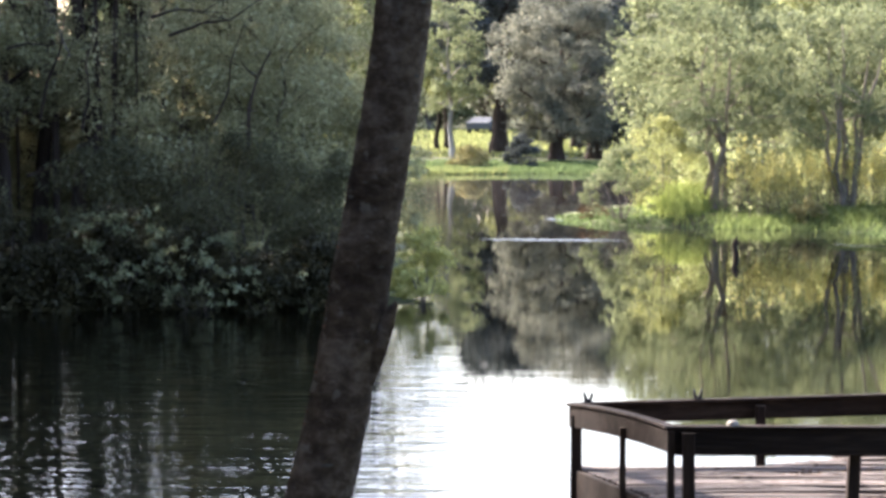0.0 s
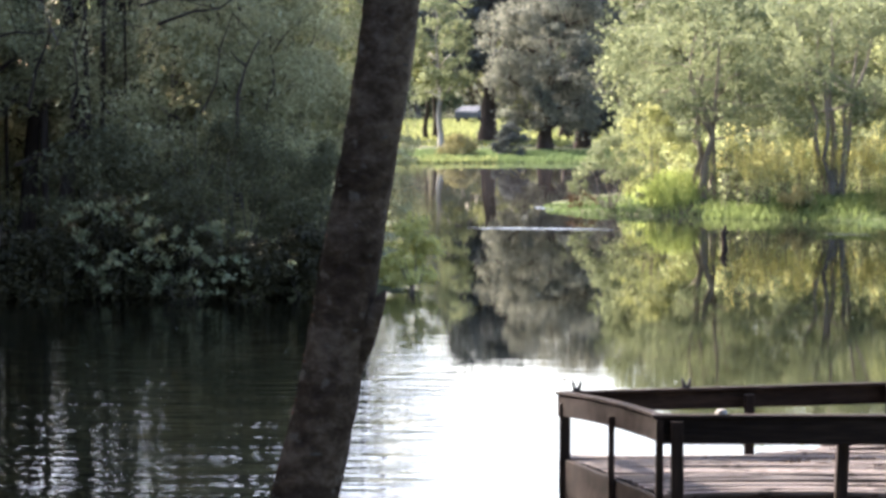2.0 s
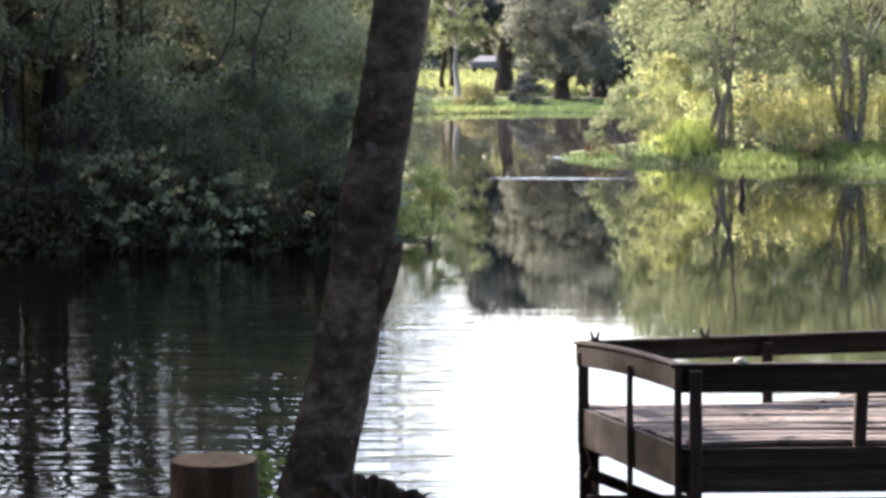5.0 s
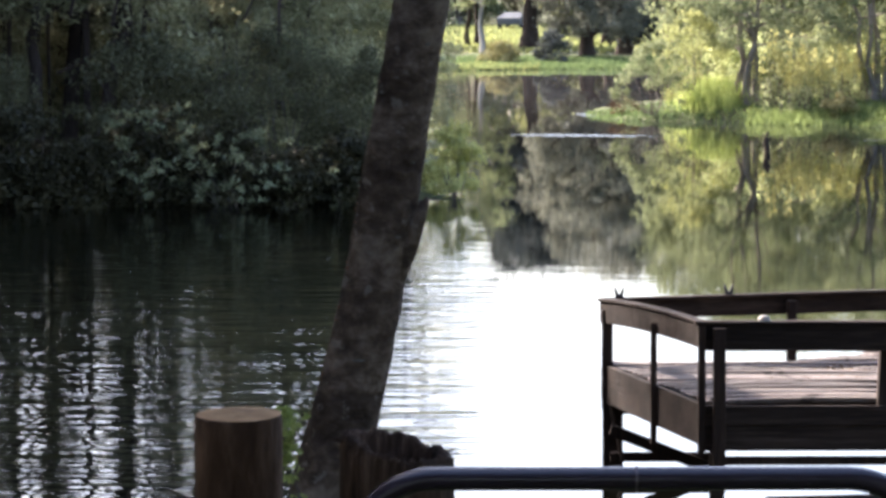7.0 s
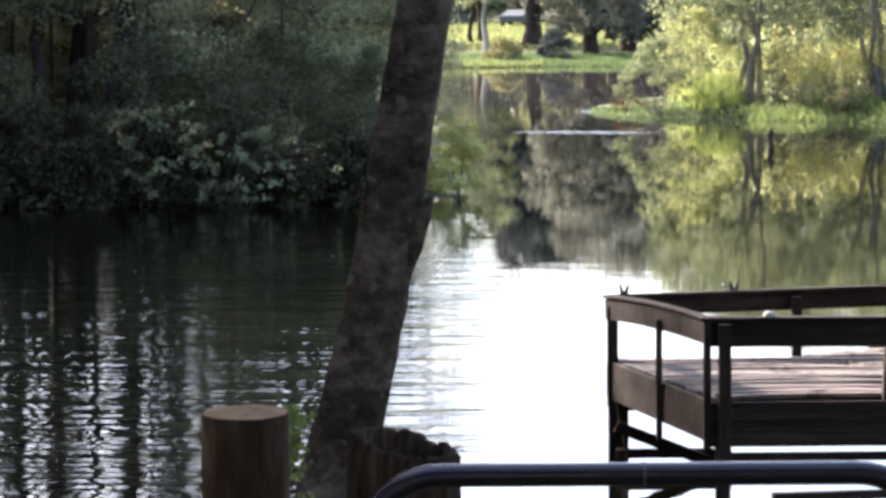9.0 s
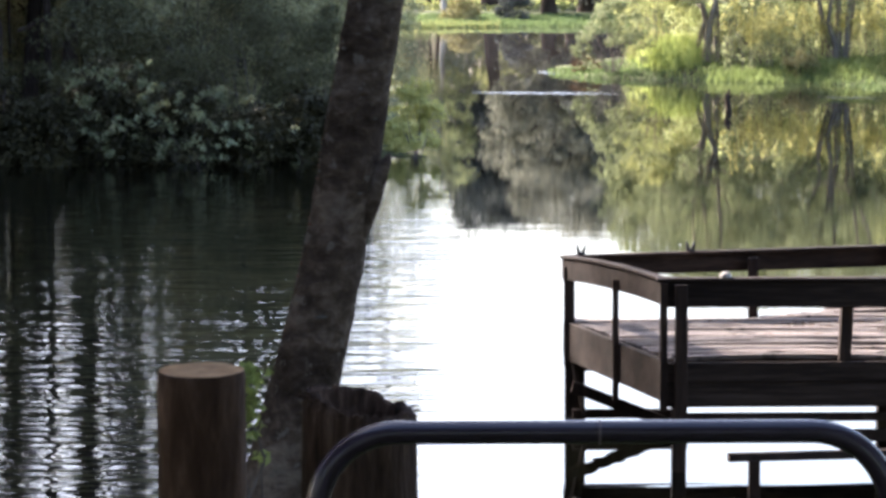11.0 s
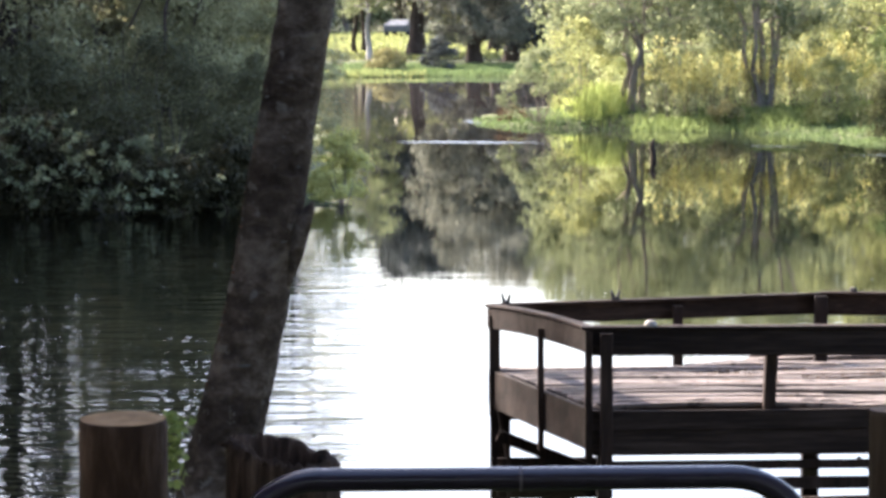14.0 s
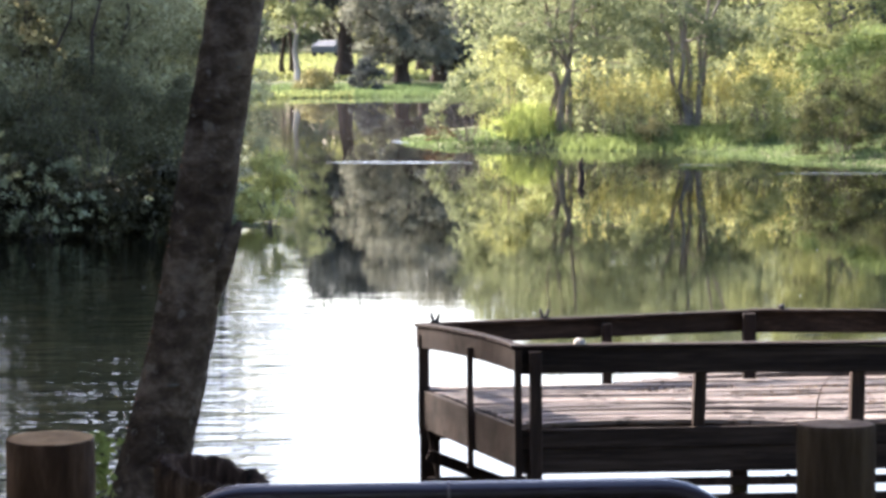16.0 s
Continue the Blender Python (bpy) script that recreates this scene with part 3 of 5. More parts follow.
# ---- the leaning tree on the near bank ----
def leaning_tree():
    rng = np.random.default_rng(5)
    root = empty("leaning_tree", -0.56, 10.0, 1.75, label="slender leaning tree with mottled dark bark on the bank", category="tree")
    hh = np.linspace(-0.3, 9.6, 140)
    lean = np.interp(hh, [-0.3, 0.0, 0.58, 0.87, 1.03, 1.22, 1.46, 1.73, 1.93, 2.1, 2.26, 2.44, 2.62, 9.6], [-0.135, -0.07, 0.06, 0.130, 0.174, 0.217, 0.262, 0.306, 0.337, 0.370, 0.398, 0.424, 0.445, 1.27])
    rad = np.interp(hh, [-0.3, 0.0, 0.58, 0.87, 1.03, 1.22, 1.46, 1.73, 1.93, 2.62, 4.4, 6.0, 8.0, 9.6], [0.172, 0.146, 0.121, 0.110, 0.105, 0.098, 0.098, 0.094, 0.090, 0.088, 0.078, 0.066, 0.045, 0.02]) * (1 + 0.012 * np.sin(hh * 9.0))
    soft = np.ones(7) / 7
    lean[3:-3], rad[3:-3] = np.convolve(lean, soft, "valid"), np.convolve(rad, soft, "valid")
    path = np.stack([lean, 0.02 * np.sin(hh * 1.4), hh], 1)
    v, t = tube(path, rad, 28, 0.028, rng)
    hung("trunk", raw("trunk", v, t, True), TRUNK_BARK, root)
    # the stub of a lost limb
    v, t = tube([(0.315, -0.01, 1.36), (0.350, -0.02, 1.46), (0.378, -0.03, 1.55), (0.400, -0.035, 1.60), (0.412, -0.035, 1.622)], [0.024, 0.030, 0.028, 0.018, 0.005], 9, 0.08, rng)
    hung("limb_stub", raw("limb_stub", v, t, True), TRUNK_BARK, root)
    cl = []
    for k in range(8):
        a, h = k * 2.4, 5.4 + k * 0.5
        s = np.array([np.interp(h, hh, lean), 0, h])
        e = s + np.array([math.cos(a) * 1.8, math.sin(a) * 1.8, 0.9])
        v, t = tube(curve_pts(s, e, 6, 0.1, rng), np.linspace(0.035, 0.008, 6), 6, 0.05, rng)
        hung("limb", raw("limb", v, t, True), TRUNK_BARK, root)
        cl += [(*e, 0.55), (*(s * 0.4 + e * 0.6), 0.45)]
    v, q = blades(rng, puffs(rng, cl, 120), 0.09)
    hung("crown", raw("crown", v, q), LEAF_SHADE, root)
    # pale lichen patches and bark plates standing a little proud
    pieces = []
    for k in range(16):
        h, a = rng.uniform(0.0, 2.7), rng.uniform(math.pi * 1.05, math.pi * 1.95)
        r = np.interp(h, hh, rad) * 1.015
        c = np.array([np.interp(h, hh, lean) + math.cos(a) * r, 0.02 * math.sin(h * 1.4) + math.sin(a) * r, h])
        out = np.array([math.cos(a), math.sin(a), 0.0])
        side = np.array([-math.sin(a), math.cos(a), 0.0])
        w, ht = rng.uniform(0.008, 0.024), rng.uniform(0.003, 0.008)
        ring = [c + side * math.cos(q) * w * rng.uniform(0.7, 1.2) + np.array([0, 0, 1.0]) * math.sin(q) * ht * rng.uniform(0.7, 1.2) for q in np.arange(7) * 2 * math.pi / 7]
        pieces.append((np.array(ring + [c + out * 0.004]), [[i, (i + 1) % 7, 7] for i in range(7)]))
    v, t = joined(pieces)
    # peeling flakes on the left edge, reddish in place of the sun's rim light
    flakes = []
    for k in range(80):
        h, a = rng.uniform(0.7, 2.9), math.pi + rng.uniform(-0.35, 0.3)
        r = np.interp(h, hh, rad) * 1.0
        flakes.append([np.interp(h, hh, lean) + math.cos(a) * r, math.sin(a) * r, h])
    fv, fq = blades(rng, np.array(flakes), 0.017, 0.0, 0.5)
    hung("bark_flakes", raw("bark_flakes", fv, fq), PEEL, root, "peeling bark flakes, reddened for the sunlit left rim", kind="stuff")
    hung("lichen", raw("lichen", v, t), LICHEN, root, "pale grey lichen spots", kind="stuff")
    return root


leaning_tree()


# ---- posts, stump and tubular rail on the near bank ----
def bollard(x, y, top, foot, radius, seed, label, slope, wood, end):
    rng = np.random.default_rng(seed)
    root = empty("wooden_bollard", x, y, foot, label=label, category="bollard", group="bollards on the bank")
    h = top - foot
    zs = np.array([-0.3, 0.0, 0.25, 0.5, 0.75, h - 0.012, h - 0.003])
    rs = radius * np.array([1.02, 1.02, 1.01, 1.0, 1.0, 0.995, 0.965])
    sides = 28
    ang = np.arange(sides) * 2 * np.pi / sides
    flute = 1 + 0.012 * rng.normal(size=sides)
    v = np.array([[math.cos(a) * r * flute[k], math.sin(a) * r * flute[k], z] for z, r in zip(zs, rs) for k, a in enumerate(ang)])
    q = np.array([[i * sides + j, i * sides + (j + 1) % sides, (i + 1) * sides + (j + 1) % sides, (i + 1) * sides + j] for i in range(len(zs) - 1) for j in range(sides)])
    v[-2 * sides:, 2] += v[-2 * sides:, 1] * slope
    hung("post", raw("post", v, q, True), wood, root)
    rr = radius * np.array([0.965, 0.7, 0.4, 0.12])
    v = [[math.cos(a) * r * flute[k], math.sin(a) * r * flute[k], h - 0.003 + 0.0008 * i + 0.0006 * rng.normal() + math.sin(a) * r * slope] for i, r in enumerate(rr) for k, a in enumerate(ang)]
    f = [[i * sides + j, i * sides + (j + 1) % sides, (i + 1) * sides + (j + 1) % sides, (i + 1) * sides + j] for i in range(3) for j in range(sides)]
    v.append([0, 0, h + 0.0002])
    f += [[3 * sides + j, 3 * sides + (j + 1) % sides, len(v) - 1, len(v) - 1] for j in range(sides)]
    tri = [t for a in f for t in ([a[0], a[1], a[2]], [a[0], a[2], a[3]]) if len(set(t)) == 3]
    hung("sawn_top", raw("sawn_top", v, tri), end, root, "sawn end grain")
    return root


bollard(-0.523, 6.90, 3.107, 2.28, 0.0977, 1, "round treated-timber bollard with a pale sawn top", 0.045, BOLLARD_WOOD, BOLLARD_END)
bollard(1.337, 7.60, 3.02, 2.25, 0.0975, 2, "round grey-brown weathered timber bollard before the dock", -0.02, BOLLARD_GREY, BOLLARD_WORN)


def stump():
    rng = np.random.default_rng(9)
    root = empty("rotten_stump", -0.240, 9.3, 2.05, label="dark hollow rotten post with a ragged rim", category="stump")
    sides, h = 64, 0.63
    ang = np.arange(sides) * 2 * np.pi / sides
    soft = np.convolve(np.tile(rng.normal(size=sides), 3), np.ones(5) / 5, "same")[sides:2 * sides]
    rag = 0.010 * soft + 0.004 * rng.normal(size=sides) + 0.030 * np.cos(ang - 2.75) + 0.016 * np.exp(-((ang - 3.55) / 0.3) ** 2)
    flute = 1 + 0.05 * np.convolve(np.tile(rng.normal(size=sides), 3), np.ones(3) / 3, "same")[sides:2 * sides] + 0.03 * np.sin(ang * 5 + 1)
    zs = [-0.3, 0.0, 0.3, 0.6, 0.85, 0.96, 1.0]
    v, f = [], []
    for i, fz in enumerate(zs):
        for k, a in enumerate(ang):
            r = (0.178 - 0.012 * min(1, max(0, fz)) - (0.014 if i == 6 else 0)) * (flute[k] + 0.012 * rng.normal())
            v.append((math.cos(a) * r, math.sin(a) * r, fz * h + (rag[k] if i == 6 else rag[k] * 0.6 if i == 5 else 0)))
    for i, (r, dz) in enumerate(((0.130, -0.006), (0.118, -0.06), (0.108, -0.13), (0.0, -0.16))):
        for k, a in enumerate(ang):
            v.append((math.cos(a) * r * (1 + 0.05 * rng.normal()), math.sin(a) * r, h + dz + (rag[k] if i == 0 else 0) + 0.005 * rng.normal()))
    for i in range(10):
        for j in range(sides):
            f.append([i * sides + j, i * sides + (j + 1) % sides, (i + 1) * sides + (j + 1) % sides, (i + 1) * sides + j])
    hung("shell", raw("shell", v, f), ROTTEN, root)
    # splinters and twigs round the rim
    pieces = []
    for k in range(60):
        a = rng.uniform(0, 2 * np.pi)
        p = np.array([math.cos(a) * 0.148, math.sin(a) * 0.148, h + np.interp(a, ang, rag) - 0.012])
        e = p + np.array([math.cos(a) * rng.uniform(-0.02, 0.05), math.sin(a) * 0.03, rng.uniform(0.002, 0.014)])
        pieces.append(tube([p, (p + e) / 2 + rng.normal(size=3) * 0.006, e], [0.006, 0.004, 0.0012], 4, 0, rng))
    v, t = joined(pieces)
    hung("splintered_rim", raw("splintered_rim", v, t), ROTTEN, root, "broken splinters round the rim", kind="stuff")
    v, q = blades(rng, np.stack([rng.normal(size=60) * 0.06, rng.normal(size=60) * 0.06, np.full(60, h - 0.10)], 1), 0.025)
    hung("leaf_litter", raw("leaf_litter", v, q), LITTER, root, "dead leaves lying in the hollow", kind="stuff")


stump()


def hoop():
    root = empty("tubular_rail", 0.243, 4.60, 2.3, label="dark blue painted steel tube hoop with rounded corners", category="rail")
    r, top, xa, xb, c = 0.0177, 1.0253, -0.4235, 0.4235, 0.118
    pts = [(xa, 0, -0.2), (xa, 0, 0.3)]
    pts += [(xa + c - math.cos(q) * c, 0, top - c + math.sin(q) * c) for q in np.linspace(0, math.pi / 2, 12)]
    pts += [(xb - c + math.sin(q) * c, 0, top - c + math.cos(q) * c) for q in np.linspace(0, math.pi / 2, 12)]
    pts += [(xb, 0, 0.3), (xb, 0, -0.2)]
    v, t = tube(pts, [r] * len(pts), 18)
    hung("tube", raw("tube", v, t, True), STEEL, root)
    for x in (xa, xb):
        v, t = tube([(x, 0, -0.02), (x, 0, 0.006), (x, 0, 0.008)], [0.06, 0.06, 0.03], 20)
        hung("foot_plate", raw("foot_plate", v, t), STEEL, root)
    v, t = tube([(-0.0085, 0, top), (-0.0045, 0, top)], [r + 0.0006] * 2, 18, cap=False)
    hung("weld_seam", raw("weld_seam", v, t, True), SCUFF, root, "pale scuffed weld seam round the tube")


hoop()
shrub("sapling", 77, -0.575, 9.5, 1.93, 0.05, 0.06, 0.88, LEAF_BRIGHT, "small fresh green sapling at the tree's foot", clumps=10, clump=0.045, per=12, size=0.034, stems=4, category="sapling", low=0.8)

# ---- the dock ----
dock = empty("dock", 3.7, 24.8, 0.0, label="weathered timber fishing dock with low board rails", category="dock")
DX, DY = 3.7, 24.8
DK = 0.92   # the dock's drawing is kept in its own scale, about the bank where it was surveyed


def drawn(p):
    return EYE + DK * (Vector(p) - EYE)


def timber(name, a, b_, wide, deep, mat, up=(0, 0, 1), sag=0.0, cuts=1, label="", parent=None, wavy=0.0):
    bm_ = bmesh.new()
    o = Vector((DX, DY, 0))
    bar(bm_, drawn(a) - o, drawn(b_) - o, wide * DK, deep * DK, up, sag * DK, cuts, 0.006, wavy)
    ob = part(name, bm_, mat, parent or dock, label)
    return ob


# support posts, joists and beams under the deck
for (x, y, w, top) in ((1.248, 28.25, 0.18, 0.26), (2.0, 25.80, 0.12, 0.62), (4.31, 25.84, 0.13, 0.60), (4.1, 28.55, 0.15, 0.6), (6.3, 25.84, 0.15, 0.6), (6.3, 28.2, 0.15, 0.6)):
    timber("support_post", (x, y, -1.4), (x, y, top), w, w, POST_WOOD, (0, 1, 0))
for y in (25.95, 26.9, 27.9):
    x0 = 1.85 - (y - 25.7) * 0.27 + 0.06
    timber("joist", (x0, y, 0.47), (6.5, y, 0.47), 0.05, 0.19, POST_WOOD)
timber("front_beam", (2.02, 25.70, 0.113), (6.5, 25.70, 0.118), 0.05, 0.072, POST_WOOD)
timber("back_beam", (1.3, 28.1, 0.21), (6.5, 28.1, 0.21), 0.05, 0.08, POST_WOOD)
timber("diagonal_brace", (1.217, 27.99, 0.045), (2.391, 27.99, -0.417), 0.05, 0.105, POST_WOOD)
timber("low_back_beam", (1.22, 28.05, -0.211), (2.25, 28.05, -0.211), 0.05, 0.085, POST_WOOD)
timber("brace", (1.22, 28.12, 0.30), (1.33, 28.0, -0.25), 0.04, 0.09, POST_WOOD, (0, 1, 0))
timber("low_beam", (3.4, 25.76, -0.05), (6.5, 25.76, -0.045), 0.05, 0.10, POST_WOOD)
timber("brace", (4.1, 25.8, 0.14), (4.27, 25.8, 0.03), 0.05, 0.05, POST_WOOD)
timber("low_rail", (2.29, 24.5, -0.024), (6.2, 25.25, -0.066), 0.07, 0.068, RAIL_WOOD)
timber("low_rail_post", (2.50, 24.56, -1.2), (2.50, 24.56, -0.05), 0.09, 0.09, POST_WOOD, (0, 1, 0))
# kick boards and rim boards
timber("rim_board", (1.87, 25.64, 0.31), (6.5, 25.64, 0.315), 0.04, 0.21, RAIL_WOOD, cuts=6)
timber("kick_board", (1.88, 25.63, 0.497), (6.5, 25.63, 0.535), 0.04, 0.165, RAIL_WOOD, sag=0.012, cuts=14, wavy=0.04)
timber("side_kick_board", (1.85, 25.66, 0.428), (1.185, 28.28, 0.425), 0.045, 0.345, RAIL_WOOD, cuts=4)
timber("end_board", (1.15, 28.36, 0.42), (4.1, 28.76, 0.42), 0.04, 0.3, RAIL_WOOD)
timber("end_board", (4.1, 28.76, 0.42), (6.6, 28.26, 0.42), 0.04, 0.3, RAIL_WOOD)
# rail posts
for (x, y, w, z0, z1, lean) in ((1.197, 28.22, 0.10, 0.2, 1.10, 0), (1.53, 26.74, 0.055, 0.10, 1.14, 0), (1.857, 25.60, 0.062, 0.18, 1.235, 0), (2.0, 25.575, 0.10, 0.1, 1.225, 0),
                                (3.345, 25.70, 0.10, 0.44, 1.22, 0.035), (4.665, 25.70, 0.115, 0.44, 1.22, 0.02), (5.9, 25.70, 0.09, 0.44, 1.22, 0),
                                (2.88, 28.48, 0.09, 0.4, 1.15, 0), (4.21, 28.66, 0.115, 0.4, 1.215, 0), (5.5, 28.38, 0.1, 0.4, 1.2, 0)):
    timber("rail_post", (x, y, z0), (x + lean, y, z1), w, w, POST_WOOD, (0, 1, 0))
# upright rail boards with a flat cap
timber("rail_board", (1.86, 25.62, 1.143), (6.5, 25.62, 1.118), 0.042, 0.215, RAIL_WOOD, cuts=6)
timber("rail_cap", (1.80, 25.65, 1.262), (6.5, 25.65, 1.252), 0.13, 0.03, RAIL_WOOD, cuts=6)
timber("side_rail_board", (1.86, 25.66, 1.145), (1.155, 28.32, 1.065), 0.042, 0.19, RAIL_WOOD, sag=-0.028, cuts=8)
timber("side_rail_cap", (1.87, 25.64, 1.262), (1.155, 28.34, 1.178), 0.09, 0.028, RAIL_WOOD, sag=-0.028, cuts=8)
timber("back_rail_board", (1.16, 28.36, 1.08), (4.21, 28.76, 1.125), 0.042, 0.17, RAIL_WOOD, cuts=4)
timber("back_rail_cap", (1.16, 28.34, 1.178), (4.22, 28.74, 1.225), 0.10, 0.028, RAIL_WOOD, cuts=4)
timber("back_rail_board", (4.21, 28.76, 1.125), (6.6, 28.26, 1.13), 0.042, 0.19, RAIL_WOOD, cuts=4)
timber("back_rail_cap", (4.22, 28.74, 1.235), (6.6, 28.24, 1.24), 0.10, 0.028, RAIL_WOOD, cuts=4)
# deck planks, laid along the dock, some cupped or lifted
prng = random.Random(3)
y = 25.72
while y < 29.45:
    w = 0.138 + prng.uniform(-0.004, 0.004)
    x0 = 1.85 - (y - 25.7) * 0.269 + 0.04 if y < 28.3 else 2.9 + (y - 28.3) * 1.0 + prng.uniform(-0.06, 0.06)
    x1 = 6.5
    j = max(x0 + 0.3, prng.uniform(3.2, 4.8))
    for (xa, xb) in ((x0, j - 0.003), (j + 0.003, x1)):
        lift = prng.uniform(-0.014, 0.014)
        timber("plank", (xa, y + w / 2, 0.59 + lift), (xb, y + w / 2, 0.59 + lift + prng.uniform(-0.005, 0.005)), w - prng.uniform(0.010, 0.022), 0.038, DECK_WOOD, sag=prng.uniform(-0.03, 0.02), cuts=18, wavy=0.05)
    y += w

# ---- wooded left bank ----
WOOD = "trees of the shaded wood"
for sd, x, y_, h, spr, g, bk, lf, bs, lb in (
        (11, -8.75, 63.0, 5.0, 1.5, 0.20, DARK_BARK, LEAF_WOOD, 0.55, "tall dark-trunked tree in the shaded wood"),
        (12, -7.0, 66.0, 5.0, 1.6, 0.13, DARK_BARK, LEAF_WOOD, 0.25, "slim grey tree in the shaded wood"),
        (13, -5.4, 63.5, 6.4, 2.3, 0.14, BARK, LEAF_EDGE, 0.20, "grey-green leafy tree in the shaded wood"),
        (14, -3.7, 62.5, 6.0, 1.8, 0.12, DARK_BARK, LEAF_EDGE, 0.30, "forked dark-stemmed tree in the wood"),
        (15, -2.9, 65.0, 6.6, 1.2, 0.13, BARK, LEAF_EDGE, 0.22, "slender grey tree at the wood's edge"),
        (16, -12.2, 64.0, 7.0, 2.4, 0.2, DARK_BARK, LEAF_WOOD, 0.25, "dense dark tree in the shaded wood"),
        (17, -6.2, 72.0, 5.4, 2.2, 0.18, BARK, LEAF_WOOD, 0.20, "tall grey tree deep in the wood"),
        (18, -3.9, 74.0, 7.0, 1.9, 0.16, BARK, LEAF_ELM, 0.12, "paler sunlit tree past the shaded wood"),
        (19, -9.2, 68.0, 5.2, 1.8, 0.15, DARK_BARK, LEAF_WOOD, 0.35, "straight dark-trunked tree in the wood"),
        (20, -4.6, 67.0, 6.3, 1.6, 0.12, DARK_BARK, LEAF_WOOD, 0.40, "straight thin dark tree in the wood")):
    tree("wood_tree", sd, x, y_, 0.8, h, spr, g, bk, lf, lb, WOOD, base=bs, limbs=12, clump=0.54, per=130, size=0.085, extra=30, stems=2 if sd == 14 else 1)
# thin straight poles: bare up to their tops, so that sky shows between them above the undergrowth
prng = random.Random(44)
for k in range(17):
    x, y_ = -13.2 + k * 0.62 + prng.uniform(-0.2, 0.2), prng.uniform(64.0, 79.0)
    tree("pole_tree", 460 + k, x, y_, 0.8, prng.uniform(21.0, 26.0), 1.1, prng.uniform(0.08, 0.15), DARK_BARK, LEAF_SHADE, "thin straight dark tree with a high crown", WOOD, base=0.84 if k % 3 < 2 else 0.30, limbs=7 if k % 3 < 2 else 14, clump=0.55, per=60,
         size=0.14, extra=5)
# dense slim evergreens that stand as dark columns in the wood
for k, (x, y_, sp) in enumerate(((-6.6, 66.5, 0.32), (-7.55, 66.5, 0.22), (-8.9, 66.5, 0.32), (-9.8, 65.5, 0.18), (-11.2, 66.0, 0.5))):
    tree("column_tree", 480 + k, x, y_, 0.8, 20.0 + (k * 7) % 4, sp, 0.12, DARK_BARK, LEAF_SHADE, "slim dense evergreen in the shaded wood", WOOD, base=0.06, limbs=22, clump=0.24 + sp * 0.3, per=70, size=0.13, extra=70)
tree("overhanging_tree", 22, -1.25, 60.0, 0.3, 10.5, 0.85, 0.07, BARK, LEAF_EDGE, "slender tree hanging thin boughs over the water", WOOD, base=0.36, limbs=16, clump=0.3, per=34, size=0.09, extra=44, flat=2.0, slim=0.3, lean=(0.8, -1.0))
# this second one is unseen, added to darken the shrubs below it
tree("overhanging_tree", 23, -11.3, 59.4, 0.4, 9.0, 1.7, 0.2, DARK_BARK, LEAF_SHADE, "unseen dark tree added to shade the bank shrubs", WOOD, base=0.32, limbs=14, clump=0.8, per=120, size=0.16, extra=50, lean=(-0.4, -2.4))
# thin bare stems that stand between the trees
rng = np.random.default_rng(46)
for k in range(42):
    x, y_ = -10.2 + k * 0.167 + rng.normal() * 0.07, rng.uniform(63, 72)
    h = rng.uniform(17, 24)
    root = empty("bare_stem", x, y_, ground_at(x, y_), label="thin bare dark stem in the shaded wood", category="stem", group="bare stems in the wood")
    f = np.linspace(0, 1, 7)
    v, t = tube(np.stack([rng.normal() * 0.25 * f + 0.05 * np.sin(f * 9 + k), 0 * f, h * f - 0.2], 1), rng.choice([0.03, 0.045, 0.06, 0.09]) * (1 - 0.4 * f), 6)
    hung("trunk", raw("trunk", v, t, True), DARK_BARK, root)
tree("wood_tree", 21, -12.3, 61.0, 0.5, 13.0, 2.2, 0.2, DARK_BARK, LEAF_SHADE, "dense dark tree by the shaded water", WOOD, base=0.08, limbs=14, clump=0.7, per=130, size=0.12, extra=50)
BANK = "shrubs on the shaded bank"
# crowns in LEAF_SHADE, darkened for the shade they hang in
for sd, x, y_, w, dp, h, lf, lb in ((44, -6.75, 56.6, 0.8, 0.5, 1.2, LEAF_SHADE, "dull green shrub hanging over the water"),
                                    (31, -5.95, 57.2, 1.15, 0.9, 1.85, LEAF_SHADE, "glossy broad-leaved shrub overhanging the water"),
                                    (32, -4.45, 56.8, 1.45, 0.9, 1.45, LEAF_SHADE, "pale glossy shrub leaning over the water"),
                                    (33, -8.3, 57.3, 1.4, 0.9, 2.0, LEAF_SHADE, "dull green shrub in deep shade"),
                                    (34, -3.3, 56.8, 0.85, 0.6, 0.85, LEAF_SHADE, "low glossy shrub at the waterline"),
                                    (38, -10.0, 57.4, 1.2, 0.8, 2.0, LEAF_SHADE, "low shrub along the bank, darkened for shade"),
                                    (42, -7.35, 56.9, 0.9, 0.6, 0.9, LEAF_SHADE, "low shrub at the waterline, darkened for shade"),
                                    (43, -9.0, 56.9, 1.0, 0.6, 1.0, LEAF_SHADE, "low shrub at the waterline, darkened for shade"),
                                    (41, -2.3, 57.4, 0.9, 0.6, 1.2, LEAF_SHADE, "shrub drooping to the water, darkened for shade")):
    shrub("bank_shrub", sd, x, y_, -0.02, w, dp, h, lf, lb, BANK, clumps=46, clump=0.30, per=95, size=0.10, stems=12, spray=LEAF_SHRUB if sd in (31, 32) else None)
shrub("dark_evergreen", 35, -3.6, 60.0, 0.2, 1.7, 1.1, 3.1, LEAF_FIR, "dense dark fine-leaved evergreen", BANK, clumps=70, clump=0.42, per=230, size=0.06, stems=10)
